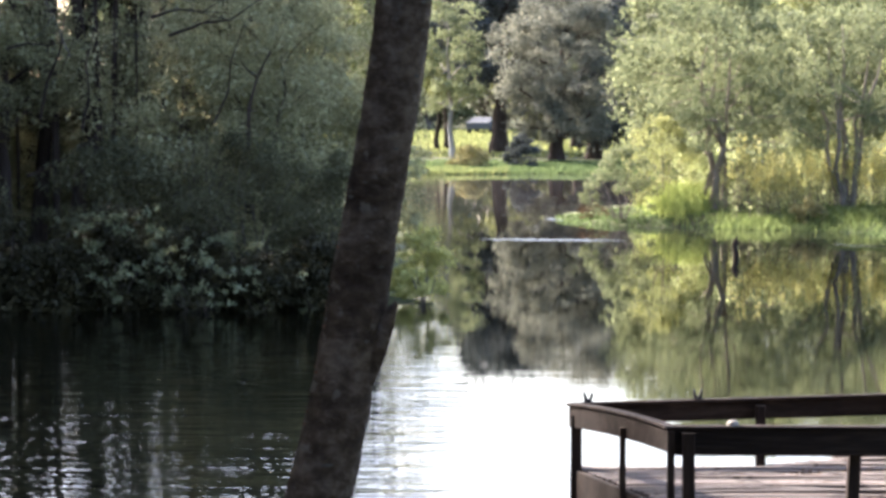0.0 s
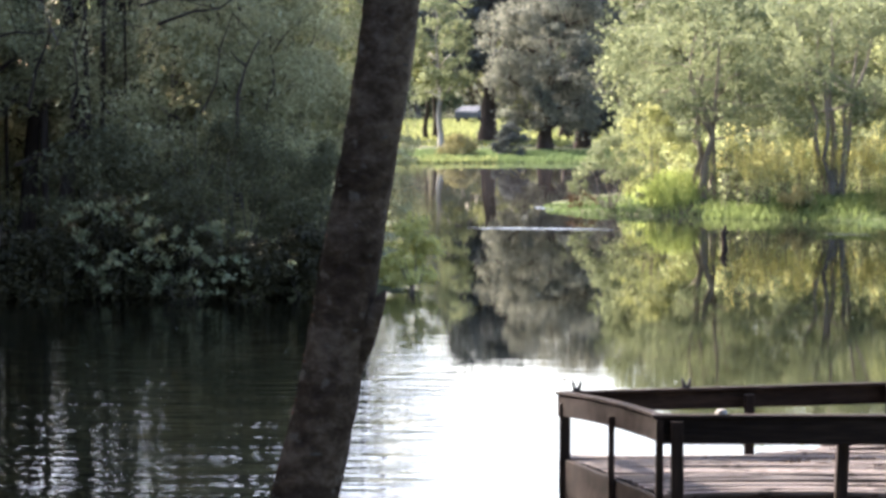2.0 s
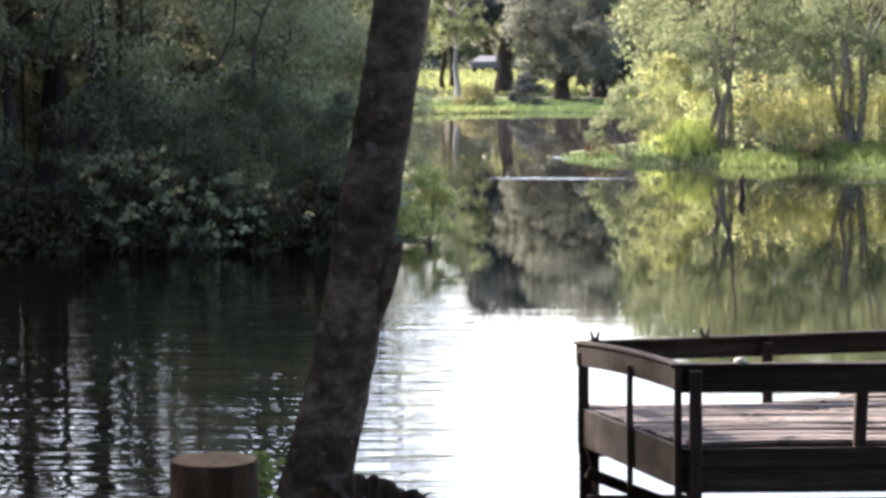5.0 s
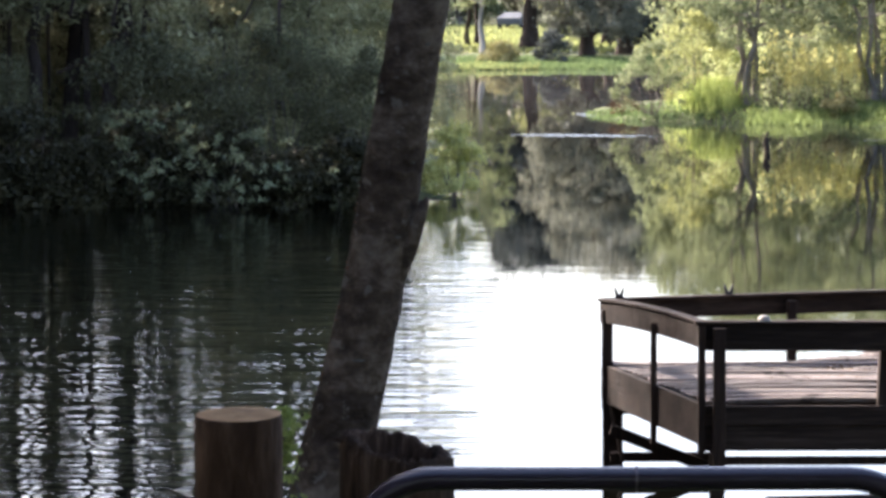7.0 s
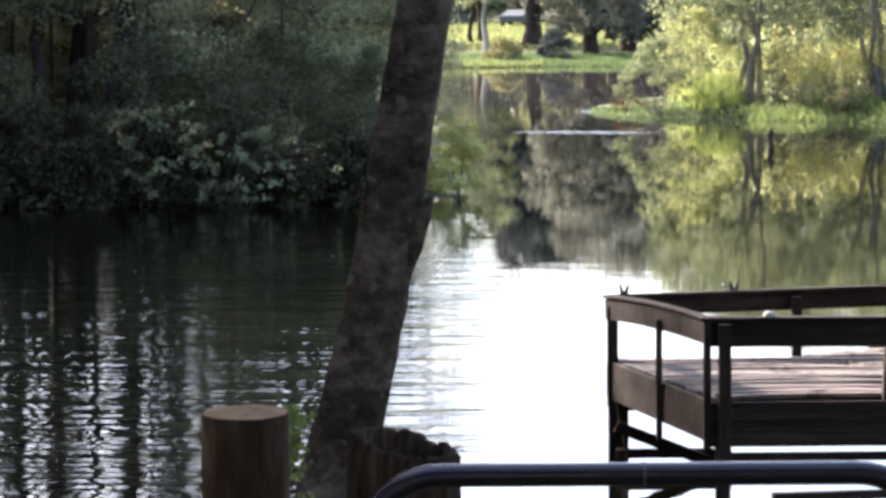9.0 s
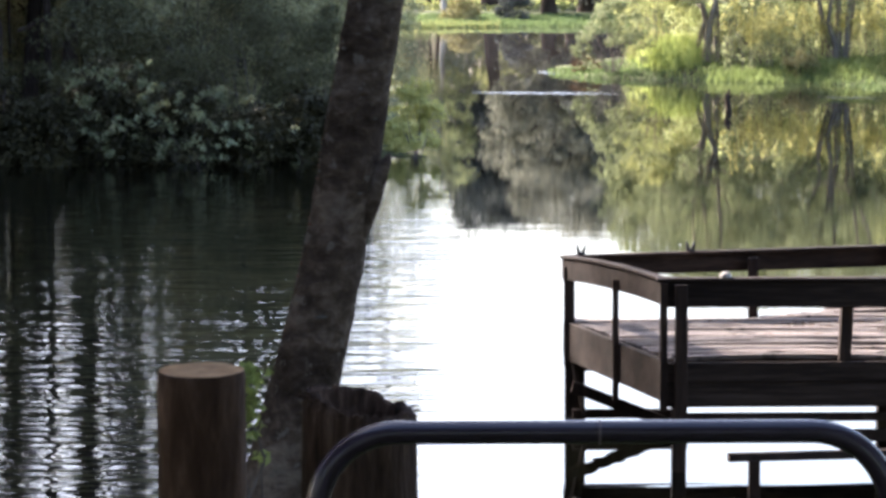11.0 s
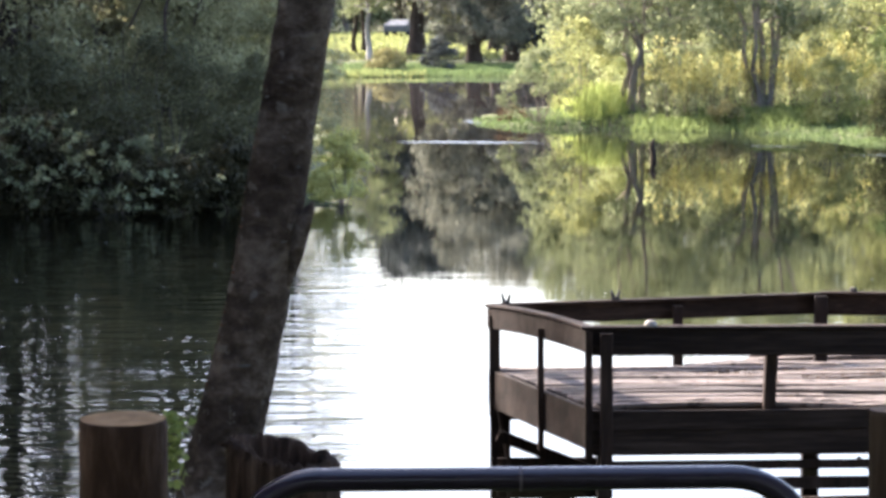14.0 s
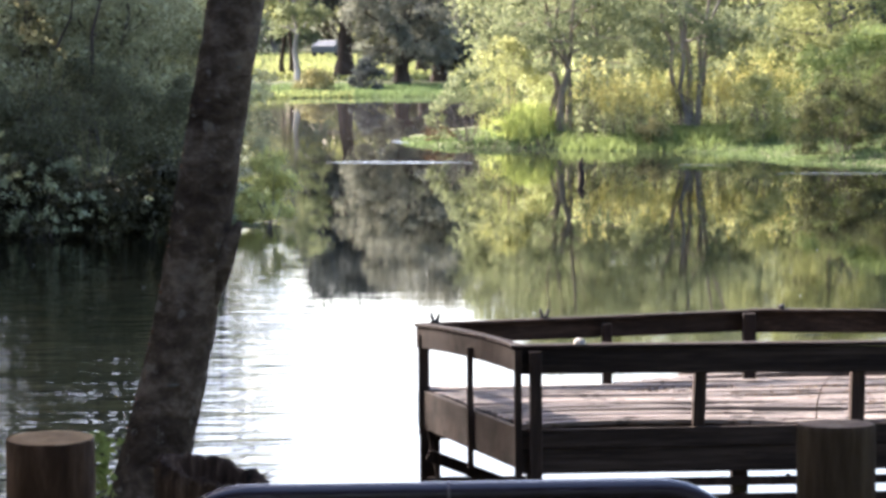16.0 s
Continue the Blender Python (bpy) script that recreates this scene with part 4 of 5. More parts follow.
shrub("dark_evergreen", 36, -2.1, 59.4, 0.15, 0.9, 0.8, 2.7, LEAF_FIR, "dark feathery evergreen by the water", BANK, clumps=46, clump=0.36, per=220, size=0.06, stems=9)
shrub("dark_evergreen", 39, -9.7, 60.5, 0.2, 1.5, 1.2, 2.7, LEAF_FIR, "grey-green evergreen in deep shade", BANK, clumps=60, clump=0.45, per=200, size=0.07, stems=9)
shrub("dark_evergreen", 40, -6.2, 60.3, 0.2, 1.6, 1.2, 2.9, LEAF_FIR, "shaded thicket of green undergrowth", BANK, clumps=60, clump=0.45, per=170, size=0.08, stems=9)
shrub("waterside_bush", 37, -0.36, 58.2, 0.05, 0.55, 0.5, 1.42, LEAF_SUNLIT, "yellow-green sunlit bush at the bank's point", BANK, clumps=36, clump=0.17, per=38, size=0.10, stems=8)

shrub("waterside_bush", 45, -0.62, 59.6, 0.02, 0.5, 0.4, 0.62, LEAF_SUNLIT, "low twiggy bush at the bank's point", BANK, clumps=24, clump=0.16, per=60, size=0.08, stems=9)

# ---- grassy right bank ----
RB = "trees of the grassy bank"
tree("elm_tree", 51, 8.0, 92.0, ground_at(8.0, 92.0), 6.1, 3.0, 0.17, STEM_BARK, LEAF_ELM, "grey multi-stemmed tree with thin grey-green crown", RB, base=0.30, limbs=17, clump=0.46, per=90, size=0.115, extra=34, stems=3, deep=2.2, fork=0.11)
tree("elm_tree", 52, 11.5, 90.0, ground_at(11.5, 90.0), 5.9, 2.6, 0.14, STEM_BARK, LEAF_ELM, "grey forked tree among yellow flowers", RB, base=0.28, limbs=15, clump=0.48, per=85, size=0.115, extra=28, stems=5, deep=2.0, fork=0.34)
tree("elm_tree", 53, 15.8, 92.0, ground_at(15.8, 92.0), 6.0, 2.8, 0.15, BARK, LEAF_LIT, "lime-green leafy tree on the grassy bank", RB, base=0.2, limbs=12, clump=0.65, per=190, size=0.11, extra=46, deep=2.0)
tree("elm_tree", 54, 10.6, 107.0, 0.75, 7.3, 3.2, 0.16, BARK, LEAF_ELM, "grey-green tree further back on the bank", RB, base=0.2, limbs=13, clump=0.75, per=170, size=0.13, extra=46)
tree("elm_tree", 55, 15.4, 108.0, 0.75, 7.3, 3.4, 0.18, BARK, LEAF_ELM, "dull green tree further back on the bank", RB, base=0.2, limbs=13, clump=0.75, per=170, size=0.13, extra=46)
tree("elm_tree", 56, 19.6, 107.0, 0.75, 7.3, 2.6, 0.2, PALE_BARK, LEAF_DARK, "pale-stemmed dark tree above lime-green leaves", RB, base=0.25, limbs=13, clump=0.7, per=160, size=0.13, extra=40)
RS = "shrubs of the grassy bank"
shrub("willow_shrub", 61, 5.15, 91.4, ground_at(5.15, 91.4), 1.2, 0.9, 2.2, LEAF_ELM, "thin-stemmed yellow-green shrub by the water", RS, bark=BARK, clumps=34, clump=0.26, per=70, size=0.085, stems=16)
shrub("willow_shrub", 62, 6.4, 92.3, ground_at(6.4, 92.3), 1.2, 0.9, 2.9, LEAF_YELLOW, "tall yellow-green shrub beneath the pale tree", RS, clumps=36, clump=0.32, per=80, size=0.09, stems=12)
shrub("dark_shrub", 63, 10.15, 88.0, ground_at(10.15, 88.0), 0.6, 0.4, 0.75, LEAF_CEDAR, "small dark twiggy shrub in the grass", RS, bark=DARK_BARK, clumps=18, clump=0.17, per=50, size=0.07, stems=16)
shrub("yellow_shrub", 64, 13.1, 87.2, ground_at(13.1, 87.2), 0.95, 0.8, 1.9, LEAF_YELLOW, "yellowing leafy shrub by the water", RS, clumps=34, clump=0.26, per=70, size=0.09, stems=10)
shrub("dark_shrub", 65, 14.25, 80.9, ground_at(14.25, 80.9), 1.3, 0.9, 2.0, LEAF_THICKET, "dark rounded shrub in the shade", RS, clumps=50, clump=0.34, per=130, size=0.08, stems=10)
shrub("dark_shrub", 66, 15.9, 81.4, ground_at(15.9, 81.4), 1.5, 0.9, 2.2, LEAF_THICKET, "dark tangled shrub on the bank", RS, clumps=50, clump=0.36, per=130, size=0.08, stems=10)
shrub("lime_shrub", 67, 16.3, 87.5, ground_at(16.3, 87.5), 2.7, 1.3, 2.9, LEAF_LIME, "bright lime-green thicket above dark shrubs", RS, clumps=60, clump=0.42, per=130, size=0.10, stems=12)

shrub("dead_brush", 68, 4.4, 92.7, ground_at(4.4, 92.7), 0.55, 0.35, 0.5, LITTER, "brown dead brush at the grassy point", RS, bark=DARK_BARK, clumps=8, clump=0.14, per=26, size=0.07, stems=16, category="brush")
shrub("twiggy_shrub", 69, 8.75, 91.0, ground_at(8.75, 91.0), 0.45, 0.35, 1.7, LEAF_LIT, "thin twiggy shrub beside the grey tree", RS, bark=STEM_BARK, clumps=12, clump=0.2, per=50, size=0.10, stems=7)

# tall goldenrod with yellow heads
def goldenrod(seed, x, y, h, label):
    rng = np.random.default_rng(seed)
    root = empty("goldenrod", x, y, ground_at(x, y), label=label, category="wildflower", group="goldenrod on the bank")
    pieces, lc, bc = [], [], []
    for k in range(13):
        a, r = rng.uniform(0, 2 * np.pi), rng.uniform(0, 0.75)
        foot = np.array([math.cos(a) * r, math.sin(a) * r, -0.05])
        tip = foot + np.array([rng.normal() * 0.14, rng.normal() * 0.14, h * rng.uniform(0.5, 1.1)])
        pieces.append(tube(curve_pts(foot, tip, 4, 0.02, rng), [0.008, 0.007, 0.005, 0.003], 4, 0, rng))
        for f in np.linspace(0.15, 0.85, 8):
            lc.append((*(foot + (tip - foot) * f), 0.12))
        for f in (0.72, 0.8, 0.87, 0.94, 1.0):
            bc.append((*(foot + (tip - foot) * f), 0.12))
    v, t = joined(pieces)
    hung("stalk_tuft", raw("stalk_tuft", v, t), BARK, root, kind="stuff")
    v, q = blades(rng, puffs(rng, lc, 3, 1.0), 0.085, 0.0, 0.35)
    hung("leaves", raw("leaves", v, q), LEAF_SUNNY, root, kind="stuff")
    v, q = blades(rng, puffs(rng, bc, 8, 1.3), 0.065, -0.3, 0.7)
    hung("bloom", raw("bloom", v, q), BLOOM, root, "golden yellow flower heads", kind="stuff")
    return root


g0 = [goldenrod(200 + k, 9.0 + k * 2.1, 89.6 + (k % 2) * 0.6, 1.95 + 0.1 * k, "tall goldenrod clump with yellow flower heads") for k in range(3)]
prng = random.Random(8)
for k in range(22):
    x, y_ = 8.7 + k * 0.28 + prng.uniform(-0.2, 0.2), prng.uniform(89.2, 91.0)
    s = prng.uniform(0.7, 1.08)
    m = pose(x, y_, ground_at(x, y_), 0, 0, prng.uniform(0, 360)) @ Matrix.Diagonal((s * 1.1, s * 1.1, s, 1))
    copy_thing(g0[k % 3], m)

grass("bank_grass", 71, 42000, box_spot(3.4, 20, 78, 96), 0.095, 0.04, GRASS, "rough green grass along the water's edge")
grass("tall_grass", 72, 2600, lambda r, n: np.stack([r.normal(7.0, 0.36, n), r.normal(92.6, 0.8, n)], 1), 0.8, 0.03, LEAF_BRIGHT, "tuft of tall fresh grass beside the pale tree")
grass("reed_grass", 73, 9000, lambda r, n: np.stack([8.0 + 8.0 * r.uniform(0, 1, n) + r.normal(0, 0.4, n), 88.6 + 0.7 * np.sin(r.integers(0, 9, n) * 1.7) + r.normal(0, 0.8, n)], 1), 0.24, 0.03, LEAF_LIME, "tall yellow-green grass before the goldenrod")

# ---- far park ----
FP = "trees of the far park"
tree("live_oak", 81, 2.95, 167.0, 0.4, 9.6, 3.6, 0.48, DARK_BARK, LEAF_DARK, "broad dark live oak on the park lawn", FP, base=0.38, limbs=13, clump=1.0, per=150, size=0.24, extra=40)
tree("live_oak", 82, 5.5, 152.0, 0.4, 8.6, 3.2, 0.34, DARK_BARK, LEAF_OAK, "spreading grey-green live oak with low boughs", FP, base=0.10, limbs=16, clump=0.72, per=190, size=0.15, extra=95)
tree("live_oak", 83, 7.6, 158.0, 0.35, 8.4, 2.6, 0.4, DARK_BARK, LEAF_DARK, "dark live oak with boughs near the lawn", FP, base=0.10, limbs=13, clump=1.0, per=150, size=0.24, extra=44)
tree("park_tree", 84, 0.5, 156.0, 0.35, 8.0, 1.9, 0.16, PALE_BARK, LEAF_ELM, "slim pale-barked park tree", FP, base=0.30, limbs=13, clump=0.5, per=60, size=0.17, extra=14)
tree("park_tree", 85, -0.3, 172.0, 0.42, 8.6, 1.8, 0.14, DARK_BARK, LEAF_LIT, "sunlit park tree with thin dark stem", FP, base=0.35, limbs=10, clump=0.9, per=100, size=0.22, extra=16)
tree("park_tree", 86, 0.15, 174.0, 0.42, 8.2, 1.4, 0.13, DARK_BARK, LEAF_LIT, "thin-stemmed park tree in sun", FP, base=0.4, limbs=10, clump=0.9, per=100, size=0.22, extra=14)
tree("park_tree", 87, -5.5, 170.0, 0.42, 11.0, 3.2, 0.2, BARK, LEAF_LIT, "sunlit tree beyond the wood", FP, base=0.25, limbs=12, clump=1.0, per=110, size=0.24, extra=30)
tree("park_tree", 88, 13.0, 165.0, 0.42, 11.0, 3.6, 0.25, BARK, LEAF_OAK, "dull green park tree behind the bank", FP, base=0.2, limbs=12, clump=1.1, per=120, size=0.26, extra=40)
tree("live_oak", 89, 3.25, 178.0, 0.42, 11.9, 3.2, 0.3, DARK_BARK, LEAF_DARK, "tall live oak behind the park lawn", FP, base=0.66, limbs=12, clump=1.0, per=110, size=0.26, extra=50)
tree("live_oak", 90, 7.4, 176.0, 0.42, 11.8, 3.6, 0.3, DARK_BARK, LEAF_OAK, "tall live oak behind the park lawn", FP, base=0.66, limbs=12, clump=1.0, per=110, size=0.26, extra=50)
tree("live_oak", 93, 11.2, 177.0, 0.42, 12.2, 3.2, 0.3, DARK_BARK, LEAF_OAK, "tall live oak behind the park lawn", FP, base=0.66, limbs=12, clump=1.0, per=110, size=0.26, extra=50)
shrub("park_shrub", 91, 1.2, 147.0, 0.12, 1.0, 0.8, 1.0, LEAF_CEDAR, "dull green low shrub on the far lawn", FP, clumps=26, clump=0.32, per=60, size=0.14)
shrub("park_shrub", 92, 3.7, 147.5, 0.12, 0.85, 0.7, 1.6, LEAF_DARK, "dark grey rounded shrub at the far shore", FP, clumps=30, clump=0.34, per=70, size=0.14)
grass("far_lawn", 94, 30000, box_spot(-8, 12, 142.0, 152), 0.22, 0.06, GRASS, "green lawn along the far shore", "lawn")
grass("dry_grass", 96, 5000, box_spot(-2.5, 3.0, 142.0, 145.5), 0.2, 0.07, LAWN, "pale dry grass at the far waterline")
grass("sunny_lawn", 95, 16000, box_spot(-12, 18, 160, 245), 0.2, 0.16, LAWN, "sunlit yellow-green lawn under the park trees", "lawn")
# the wood that closes the view beyond the park
for k in range(18):
    tree("park_wood_tree", 300 + k, -26 + k * 4.2, 248 + (k * 37) % 22, 0.45, 12.4 + (k * 29) % 3, 4.4, 0.3, BARK, (LEAF_ELM, LEAF_OAK, LEAF_LIT)[k % 3], "leafy tree of the wood beyond the park", "wood beyond the park", base=0.05,
         limbs=10, clump=1.6, per=110, size=0.4, extra=60)
for k in range(8):
    x, y_ = 8.8 + k * 2.7, 112 + (k * 23) % 9
    tree("bank_wood_tree", 330 + k, x, y_, 0.75, 7.6 + (k * 17) % 3 * 0.5, 2.6, 0.16, BARK, (LEAF_ELM, LEAF_LIT, LEAF_LIT, LEAF_ELM)[k % 4], "leafy tree in the thicket on the grassy bank", RB, base=0.04,
         limbs=11, clump=0.95, per=110, size=0.2, extra=60)
# thicket that fills the grassy bank between the trees
prng = random.Random(21)
for k in range(17):
    x, y_ = 7.0 + k * 0.85 + prng.uniform(-0.3, 0.3), prng.uniform(93.0, 96.5)
    shrub("thicket_shrub", 350 + k, x, y_, ground_at(x, y_), 1.1, 0.9, prng.uniform(1.5, 2.4), (LEAF_LIT, LEAF_SUNNY, LEAF_LIT, LEAF_ELM)[k % 4],
          ("yellow-green leafy thicket on the bank", "grey-green leafy thicket on the bank")[k % 2], RS, clumps=34, clump=0.36, per=80, size=0.10, stems=7)
# undergrowth deep in the shaded wood
for k in range(15):
    x, y_ = -12.5 + k * 0.78, 61.5 + (k * 31) % 10
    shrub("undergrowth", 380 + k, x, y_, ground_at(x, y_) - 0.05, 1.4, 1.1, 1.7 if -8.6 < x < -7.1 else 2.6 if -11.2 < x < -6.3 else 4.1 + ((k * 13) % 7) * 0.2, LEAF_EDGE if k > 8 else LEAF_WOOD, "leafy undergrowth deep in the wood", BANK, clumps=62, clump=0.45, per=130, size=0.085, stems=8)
for k in range(9):
    x, y_ = -18.0 + k * 1.75, 81.0 + (k * 7) % 4
    shrub("undergrowth", 500 + k, x, y_, ground_at(x, y_) - 0.05, 1.7, 1.2, 2.2 if -11.0 < x < -8.6 else 3.3 if -12.6 < x < -7.2 else 5.6 + ((k * 5) % 3) * 0.4, LEAF_CEDAR, "dense dark undergrowth that closes the wood", BANK, clumps=80, clump=0.6, per=120, size=0.14, stems=8)
# unseen tall trees, added past the wood to shade it, water and dock
for k in range(7):
    tree("tall_wood_tree", 400 + k, -14.5 - k * 3.4, 60.5 + (k * 41) % 11, 0.8, 23.0 + (k * 7) % 4, 4.2, 0.32, DARK_BARK, LEAF_SHADE, "unseen tall tree added to shade wood and water", WOOD, base=0.12, limbs=13, clump=1.2, per=110, size=0.28, extra=60)
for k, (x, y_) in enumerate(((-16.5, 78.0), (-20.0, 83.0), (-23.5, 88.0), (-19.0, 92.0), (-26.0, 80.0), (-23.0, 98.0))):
    tree("tall_wood_tree", 520 + k, x, y_, ground_at(x, y_), 22.0 + (k * 5) % 4, 3.9, 0.32, DARK_BARK, LEAF_SHADE, "unseen tall tree added to shade wood and water", WOOD, base=0.12, limbs=13, clump=1.2, per=110, size=0.28, extra=60)
# unseen trees that close the near bank, added to block sky and sun
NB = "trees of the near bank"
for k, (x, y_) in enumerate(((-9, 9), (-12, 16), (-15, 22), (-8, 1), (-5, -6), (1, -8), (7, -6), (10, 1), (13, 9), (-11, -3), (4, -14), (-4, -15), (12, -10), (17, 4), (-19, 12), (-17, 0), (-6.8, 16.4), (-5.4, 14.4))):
    tree("near_bank_tree", 420 + k, x, y_, ground_at(x, y_), 14.0 + (k * 11) % 4, 5.4 if k > 15 else 4.6, 0.28, BARK, LEAF_SHADE, "unseen leafy tree added to shade the near bank", NB, base=0.42 if k > 15 else 0.16, limbs=13, clump=1.3, per=90, size=0.32, extra=60)
# unseen tall trees that close the pond, added to shade the dock's side
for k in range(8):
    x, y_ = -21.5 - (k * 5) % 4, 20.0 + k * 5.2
    tree("shore_tree", 440 + k, x, y_, ground_at(x, y_), 19.0 + (k * 7) % 4, 4.4, 0.3, DARK_BARK, LEAF_SHADE, "unseen tall tree added to shade the dock's side", WOOD, base=0.10, limbs=13, clump=1.2, per=90, size=0.3, extra=60)
# streaks of ruffled water
for (x0, x1, y0, y1, seed) in ((0.95, 4.75, 81.6, 82.9, 1), (9.7, 11.2, 79.0, 79.7, 2), (11.6, 14.6, 74.4, 75.2, 3), (3.1, 4.0, 93.4, 96.0, 4)):
    rng = np.random.default_rng(seed)
    n = 26
    f = np.linspace(0, 1, n)
    mid = (y0 + y1) / 2 + rng.normal(size=n) * 0.06 - (f - 0.5) * 0.8
    half = (y1 - y0) / 2 * np.sin(np.pi * np.clip(f, 0.02, 0.98)) ** 0.6 * rng.uniform(0.6, 1.1, n)
    xs = x0 + (x1 - x0) * f
    v = np.concatenate([np.stack([xs, mid - half, 0 * f + 0.006], 1), np.stack([xs, mid + half, 0 * f + 0.006], 1)])
    q = [[k, k + 1, n + k + 1, n + k] for k in range(n - 1)]
    hung("water_streak", raw("water_streak", v, q), RUFFLE, None, "pale streak of ruffled water on the pond", category="water", kind="stuff")
# a broken dark stub that stands in the pond
rng = np.random.default_rng(61)
root = empty("drowned_stub", 6.87, 74.0, 0.0, label="dark broken stub standing in the pond", category="stump")
v, t = tube([(0, 0, -0.5), (0.02, 0, 0.1), (-0.03, 0, 0.3), (0.02, 0, 0.42), (0.05, 0, 0.50)], [0.07, 0.065, 0.06, 0.045, 0.012], 9, 0.08, rng)
hung("stem", raw("stem", v, t), DARK_BARK, root)
v, t = tube([(-0.02, 0, 0.22), (0.08, 0, 0.33), (0.11, 0, 0.38)], [0.03, 0.025, 0.008], 6, 0.08, rng)
hung("side_branch", raw("side_branch", v, t), DARK_BARK, root)

# ---- small things on the dock and the water ----
def bracket(x, y, z):
    """A forked iron rod holder screwed to the rail."""
    root = empty("rod_holder", *drawn((x, y, z)), label="small forked iron rod holder on the dock rail", category="rod holder", group="rod holders on the dock")
    bm_ = bmesh.new()
    bar(bm_, (-0.035, 0, 0.008), (0.035, 0, 0.008), 0.03, 0.018)
    part("base_plate", bm_, IRON, root)
    for s in (-1, 1):
        v, t = tube([(s * 0.012, 0, 0.01), (s * 0.026, 0, 0.045), (s * 0.034, 0, 0.085)], [0.017, 0.015, 0.007], 7)
        hung("prong", raw("prong", v, t), IRON, root)
    return root


bracket(1.31, 28.36, 1.193)
bracket(2.31, 28.5, 1.206)
root = empty("mooring_knob", *drawn((4.515, 28.68, 1.250)), label="dark rounded iron knob on the dock rail", category="mooring knob")
v, t = tube([(0, 0, 0.0), (0, 0, 0.01), (0, 0, 0.022), (0, 0, 0.033), (0, 0, 0.038)], [0.024, 0.026, 0.034, 0.026, 0.008], 12, 0.05, np.random.default_rng(70))
hung("knob", raw("knob", v, t, True), IRON, root)
# pale rounded float lying on the rail
rng = np.random.default_rng(71)
root = empty("float", *drawn((2.37, 25.66, 1.277)), label="pale rounded float lying on the dock rail", category="float")
v, t = tube([(0, 0, 0.0), (0, 0, 0.012), (0, 0, 0.028), (0, 0, 0.038), (0, 0, 0.042)], [0.048, 0.048, 0.040, 0.024, 0.006], 14, 0.02, rng)
hung("shell", raw("shell", v, t, True), PALE_BARK, root)
# dead weed that grew through the planks
root = empty("dead_weed", *drawn((4.36, 25.86, 0.60)), label="thin dead weed stem bending over the deck", category="weed")
v, t = tube([(0, 0, -0.02), (0.01, 0, 0.12), (0.035, 0, 0.22), (0.085, 0, 0.30), (0.15, 0, 0.345)], [0.006, 0.005, 0.0045, 0.004, 0.002], 5)
hung("stem", raw("stem", v, t), DARK_BARK, root)
# leaf litter and twigs caught between the planks
cs = []
for k in range(26):
    y_ = 25.75 + 0.138 * rng.integers(2, 18) + rng.normal() * 0.02
    x = rng.uniform(1.9, 6.2)
    n = rng.integers(8, 40)
    q = drawn((x, y_, 0.617))
    cs.append(np.stack([q[0] + rng.normal(size=n) * rng.uniform(0.05, 0.35), q[1] + rng.normal(size=n) * 0.03, q[2] + np.abs(rng.normal(size=n)) * 0.006], 1))
v, q = blades(rng, np.vstack(cs), 0.032, 0.0, 0.4)
hung("leaf_litter", raw("leaf_litter", v, q), LITTER, None, "dark leaf litter and twigs on the deck planks", category="leaf litter", kind="stuff")
# pale petals and scum floating on the pond
rng = np.random.default_rng(72)
pts = np.vstack([np.stack([rng.uniform(-5, -1, 8), rng.uniform(33, 52, 8), np.full(8, 0.012)], 1),
                 np.stack([rng.uniform(0.5, 9, 22), rng.uniform(38, 78, 22), np.full(22, 0.012)], 1)])
v, q = blades(rng, pts, 0.07, 0.0, 0.7)
v[:, 2] = 0.012 + np.abs(v[:, 2] - 0.012) * 0.25
hung("floating_petals", raw("floating_petals", v, q), WHITE, None, "pale petals floating on the pond", category="petals", kind="stuff")


# ---- parked cars in the far park ----
def car(x, y, z, turn, body, label):
    root = empty("parked_car", x, y, z, label=label, category="car", group="cars parked in the park")
    root.rotation_euler[2] = radians(turn)
    bm_ = bmesh.new()
    prof = [(-2.2, 0.35), (-2.2, 0.80), (-2.05, 0.9), (-1.5, 0.92), (-0.95, 1.2), (0.45, 1.22), (1.1, 0.9), (2.05, 0.78), (2.22, 0.6), (2.2, 0.35)]
    rows = [[bm_.verts.new((px, s * (0.86 if pz < 1.0 else 0.66), pz)) for px, pz in prof] for s in (-1, 1)]
    n = len(prof)
    for k in range(n):
        bm_.faces.new((rows[0][k], rows[0][(k + 1) % n], rows[1][(k + 1) % n], rows[1][k]))
    bm_.faces.new(rows[0][::-1])
    bm_.faces.new(rows[1])
    bmesh.ops.bevel(bm_, geom=bm_.edges[:], offset=0.05, segments=2, affect="EDGES")
    part("body", bm_, body, root)
    for s in (-1, 1):
        for (xa, xb) in ((-1.05, -0.28), (-0.2, 0.62)):
            bm_ = bmesh.new()
            c = [(xa - 0.12 * (xa < -1), 0.93), (xb + 0.2 * (xb > 0.5), 0.93), (xb - 0.1, 1.15), (xa + 0.12, 1.15)]
            bm_.faces.new([bm_.verts.new((px, s * (0.875 - (pz - 0.93) * 0.7), pz)) for px, pz in c])
            part("window", bm_, GLASS_DARK, root)
        for wx in (-1.35, 1.35):
            v_, t_ = tube([(wx, s * 0.68, 0.32), (wx, s * 0.72, 0.32), (wx, s * 0.88, 0.32), (wx, s * 0.9, 0.32)], [0.3, 0.32, 0.32, 0.28], 18)
            wheel = hung("wheel", raw("wheel", v_, t_, True), RUBBER, root)
            v_, t_ = tube([(wx, s * 0.89, 0.32), (wx, s * 0.915, 0.32)], [0.19, 0.17], 14)
            hung("rim", raw("rim", v_, t_), WHITE, wheel)
    return root


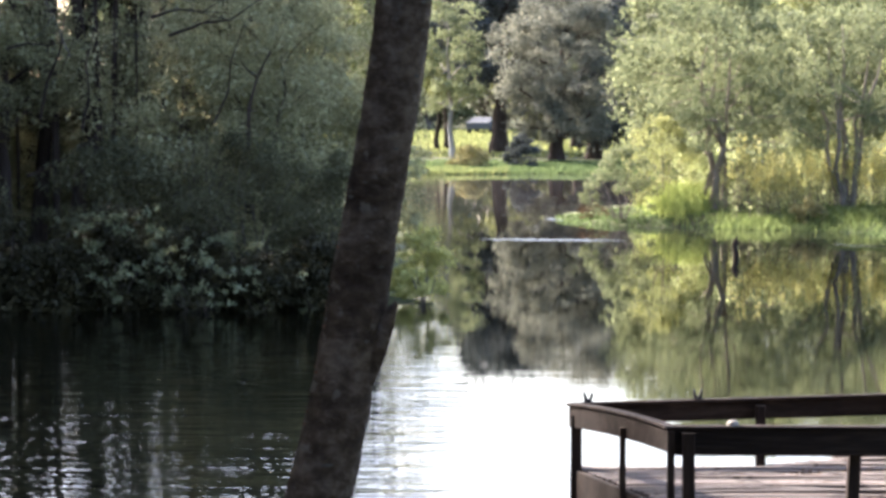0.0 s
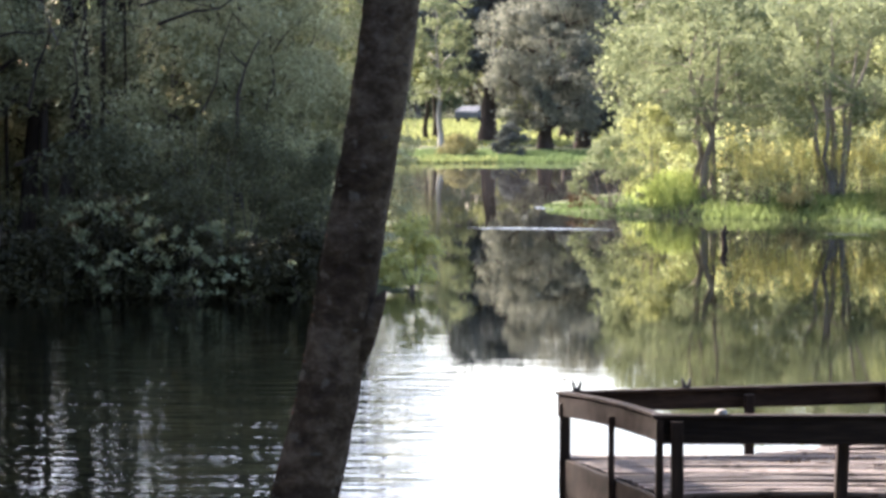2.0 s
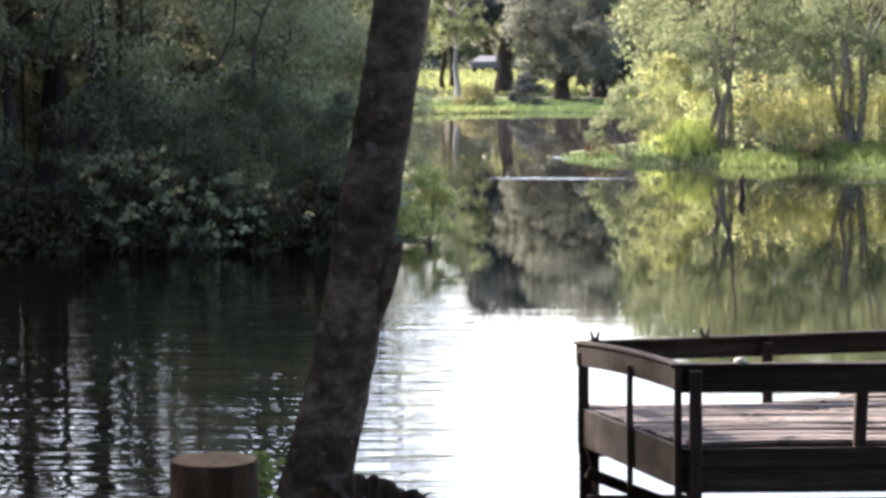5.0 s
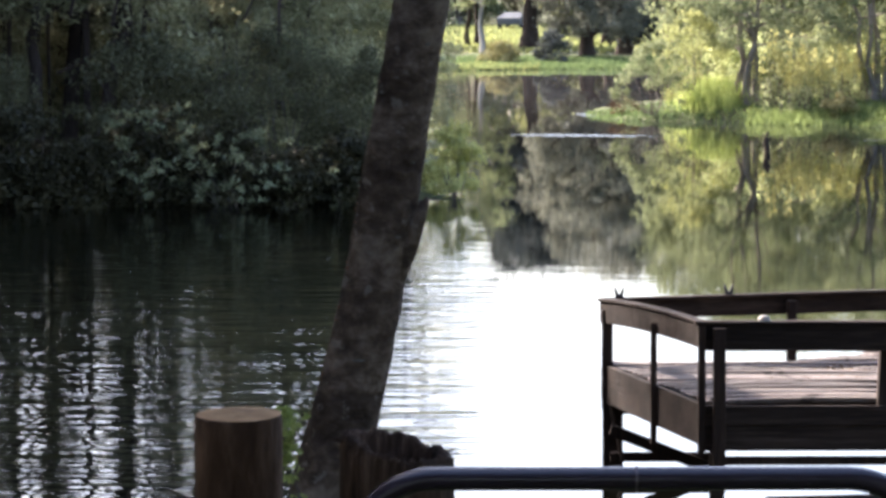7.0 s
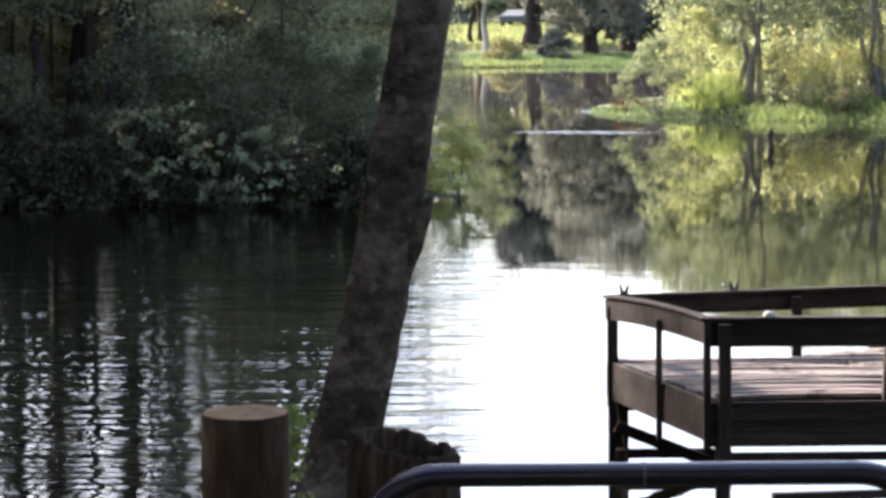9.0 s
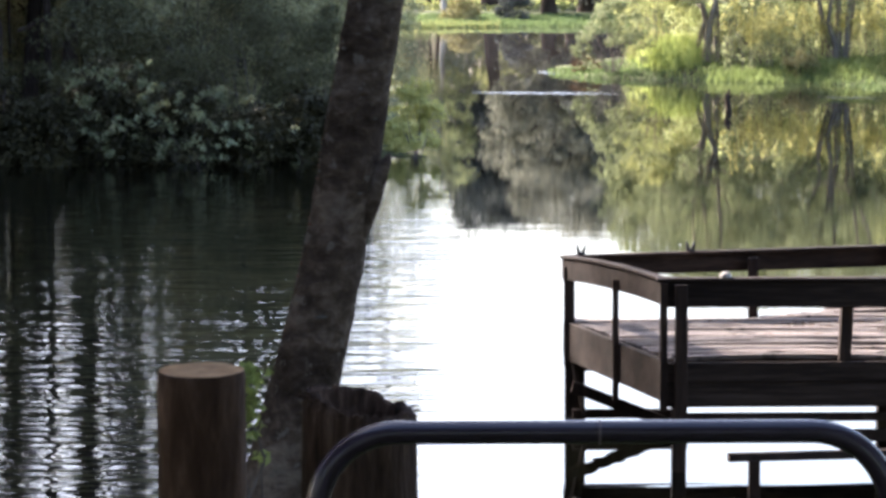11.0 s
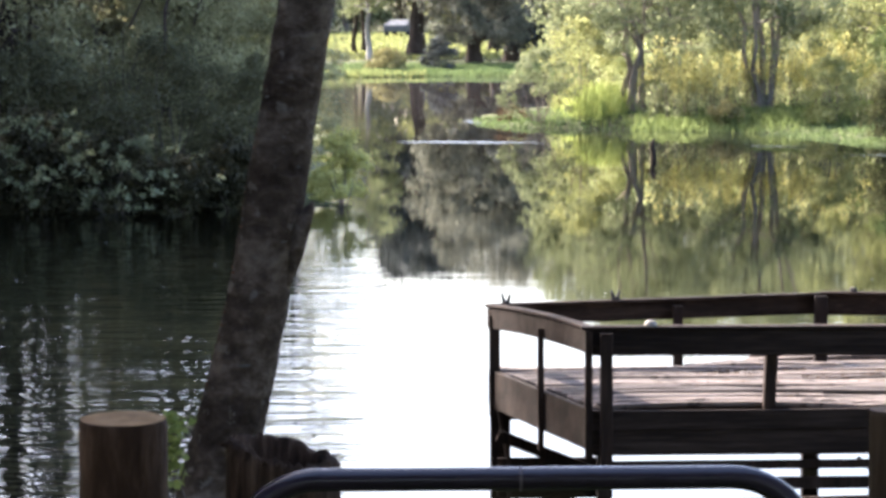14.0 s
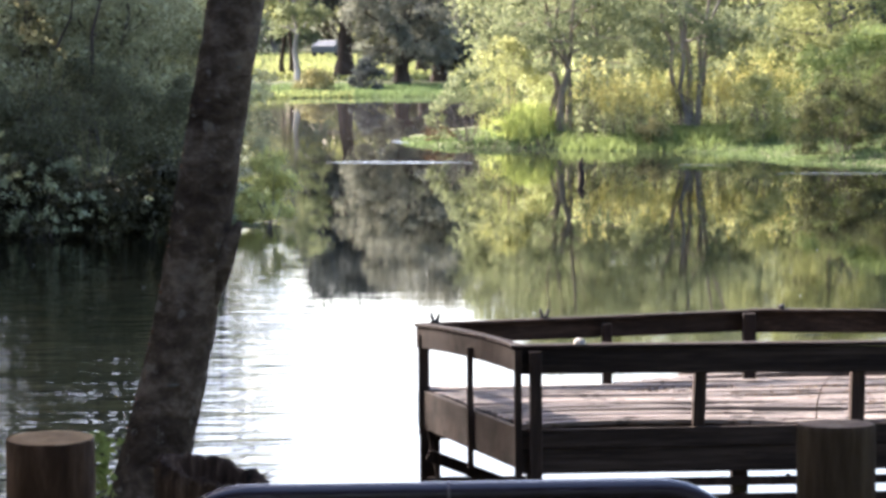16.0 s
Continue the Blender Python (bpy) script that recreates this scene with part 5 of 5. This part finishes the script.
car(2.95, 228.0, ground_at(2.95, 228), 78, CAR_DARK, "dark grey car parked under the park trees")
car(10.0, 216.0, ground_at(10.0, 216), 84, CAR_WHITE, "pale car parked beyond the oaks")

# ---- dead branches in the shaded wood ----
rng = np.random.default_rng(73)
for (p, mat, r, lb) in (([(-8.0, 60.6, 2.3), (-7.6, 60.5, 2.45), (-7.1, 60.4, 2.75), (-6.7, 60.3, 3.05), (-6.55, 60.3, 3.3)], DARK_BARK, 0.035, "bare dark dead branch in the wood"),
                        ([(-7.1, 60.2, 4.6), (-7.3, 60.3, 5.0), (-7.45, 60.4, 5.4), (-7.7, 60.5, 5.8)], BARK, 0.016, "pale dead branch hanging in the wood"),
                        ([(-5.3, 61.0, 5.0), (-4.6, 60.9, 5.25), (-4.1, 60.9, 5.3), (-3.6, 60.8, 5.65)], DARK_BARK, 0.035, "thin dark branch across the wood's edge"),
                        ([(-8.3, 60.2, 4.75), (-7.9, 60.1, 4.85), (-7.5, 60.0, 4.8), (-7.0, 60.0, 4.95)], DARK_BARK, 0.028, "bare dark dead branch in the wood"),
                        ([(-7.7, 60.3, 3.4), (-7.55, 60.2, 4.1), (-7.3, 60.2, 4.7), (-7.2, 60.2, 5.4)], DARK_BARK, 0.04, "bare dark dead branch in the wood"),
                        ([(-6.9, 60.3, 3.2), (-6.75, 60.2, 3.9), (-6.8, 60.2, 4.5), (-6.6, 60.2, 5.2)], DARK_BARK, 0.03, "bare dark dead branch in the wood"),
                        ([(-5.6, 60.6, 5.35), (-5.1, 60.5, 5.5), (-4.6, 60.5, 5.45), (-4.2, 60.4, 5.7)], DARK_BARK, 0.03, "thin dark branch across the wood's edge"),
                        ([(-4.4, 60.3, 3.3), (-4.1, 60.3, 3.9), (-4.05, 60.3, 4.5), (-3.8, 60.3, 5.2)], DARK_BARK, 0.028, "dark forked stem in the wood"),
                        ([(-3.72, 60.4, 2.8), (-3.72, 60.4, 3.6), (-3.55, 60.4, 4.2), (-3.3, 60.4, 4.7)], DARK_BARK, 0.05, "dark forked stem in the wood")):
    root = empty("dead_branch", *p[0], label=lb, category="branch", group="dead branches in the wood")
    q = np.array(p) - np.array(p[0])
    v, t = tube(q, np.linspace(r, r * 0.3, len(q)), 6, 0.08, rng)
    hung("stem", raw("stem", v, t, True), mat, root)
    for k in range(3):
        f = q[1 + k % (len(q) - 1)]
        e = f + rng.normal(size=3) * np.array([0.3, 0.15, 0.3])
        v, t = tube([f, (f + e) / 2 + rng.normal(size=3) * 0.03, e], [r * 0.5, r * 0.35, r * 0.1], 5, 0, rng)
        hung("twig", raw("twig", v, t, True), mat, root)
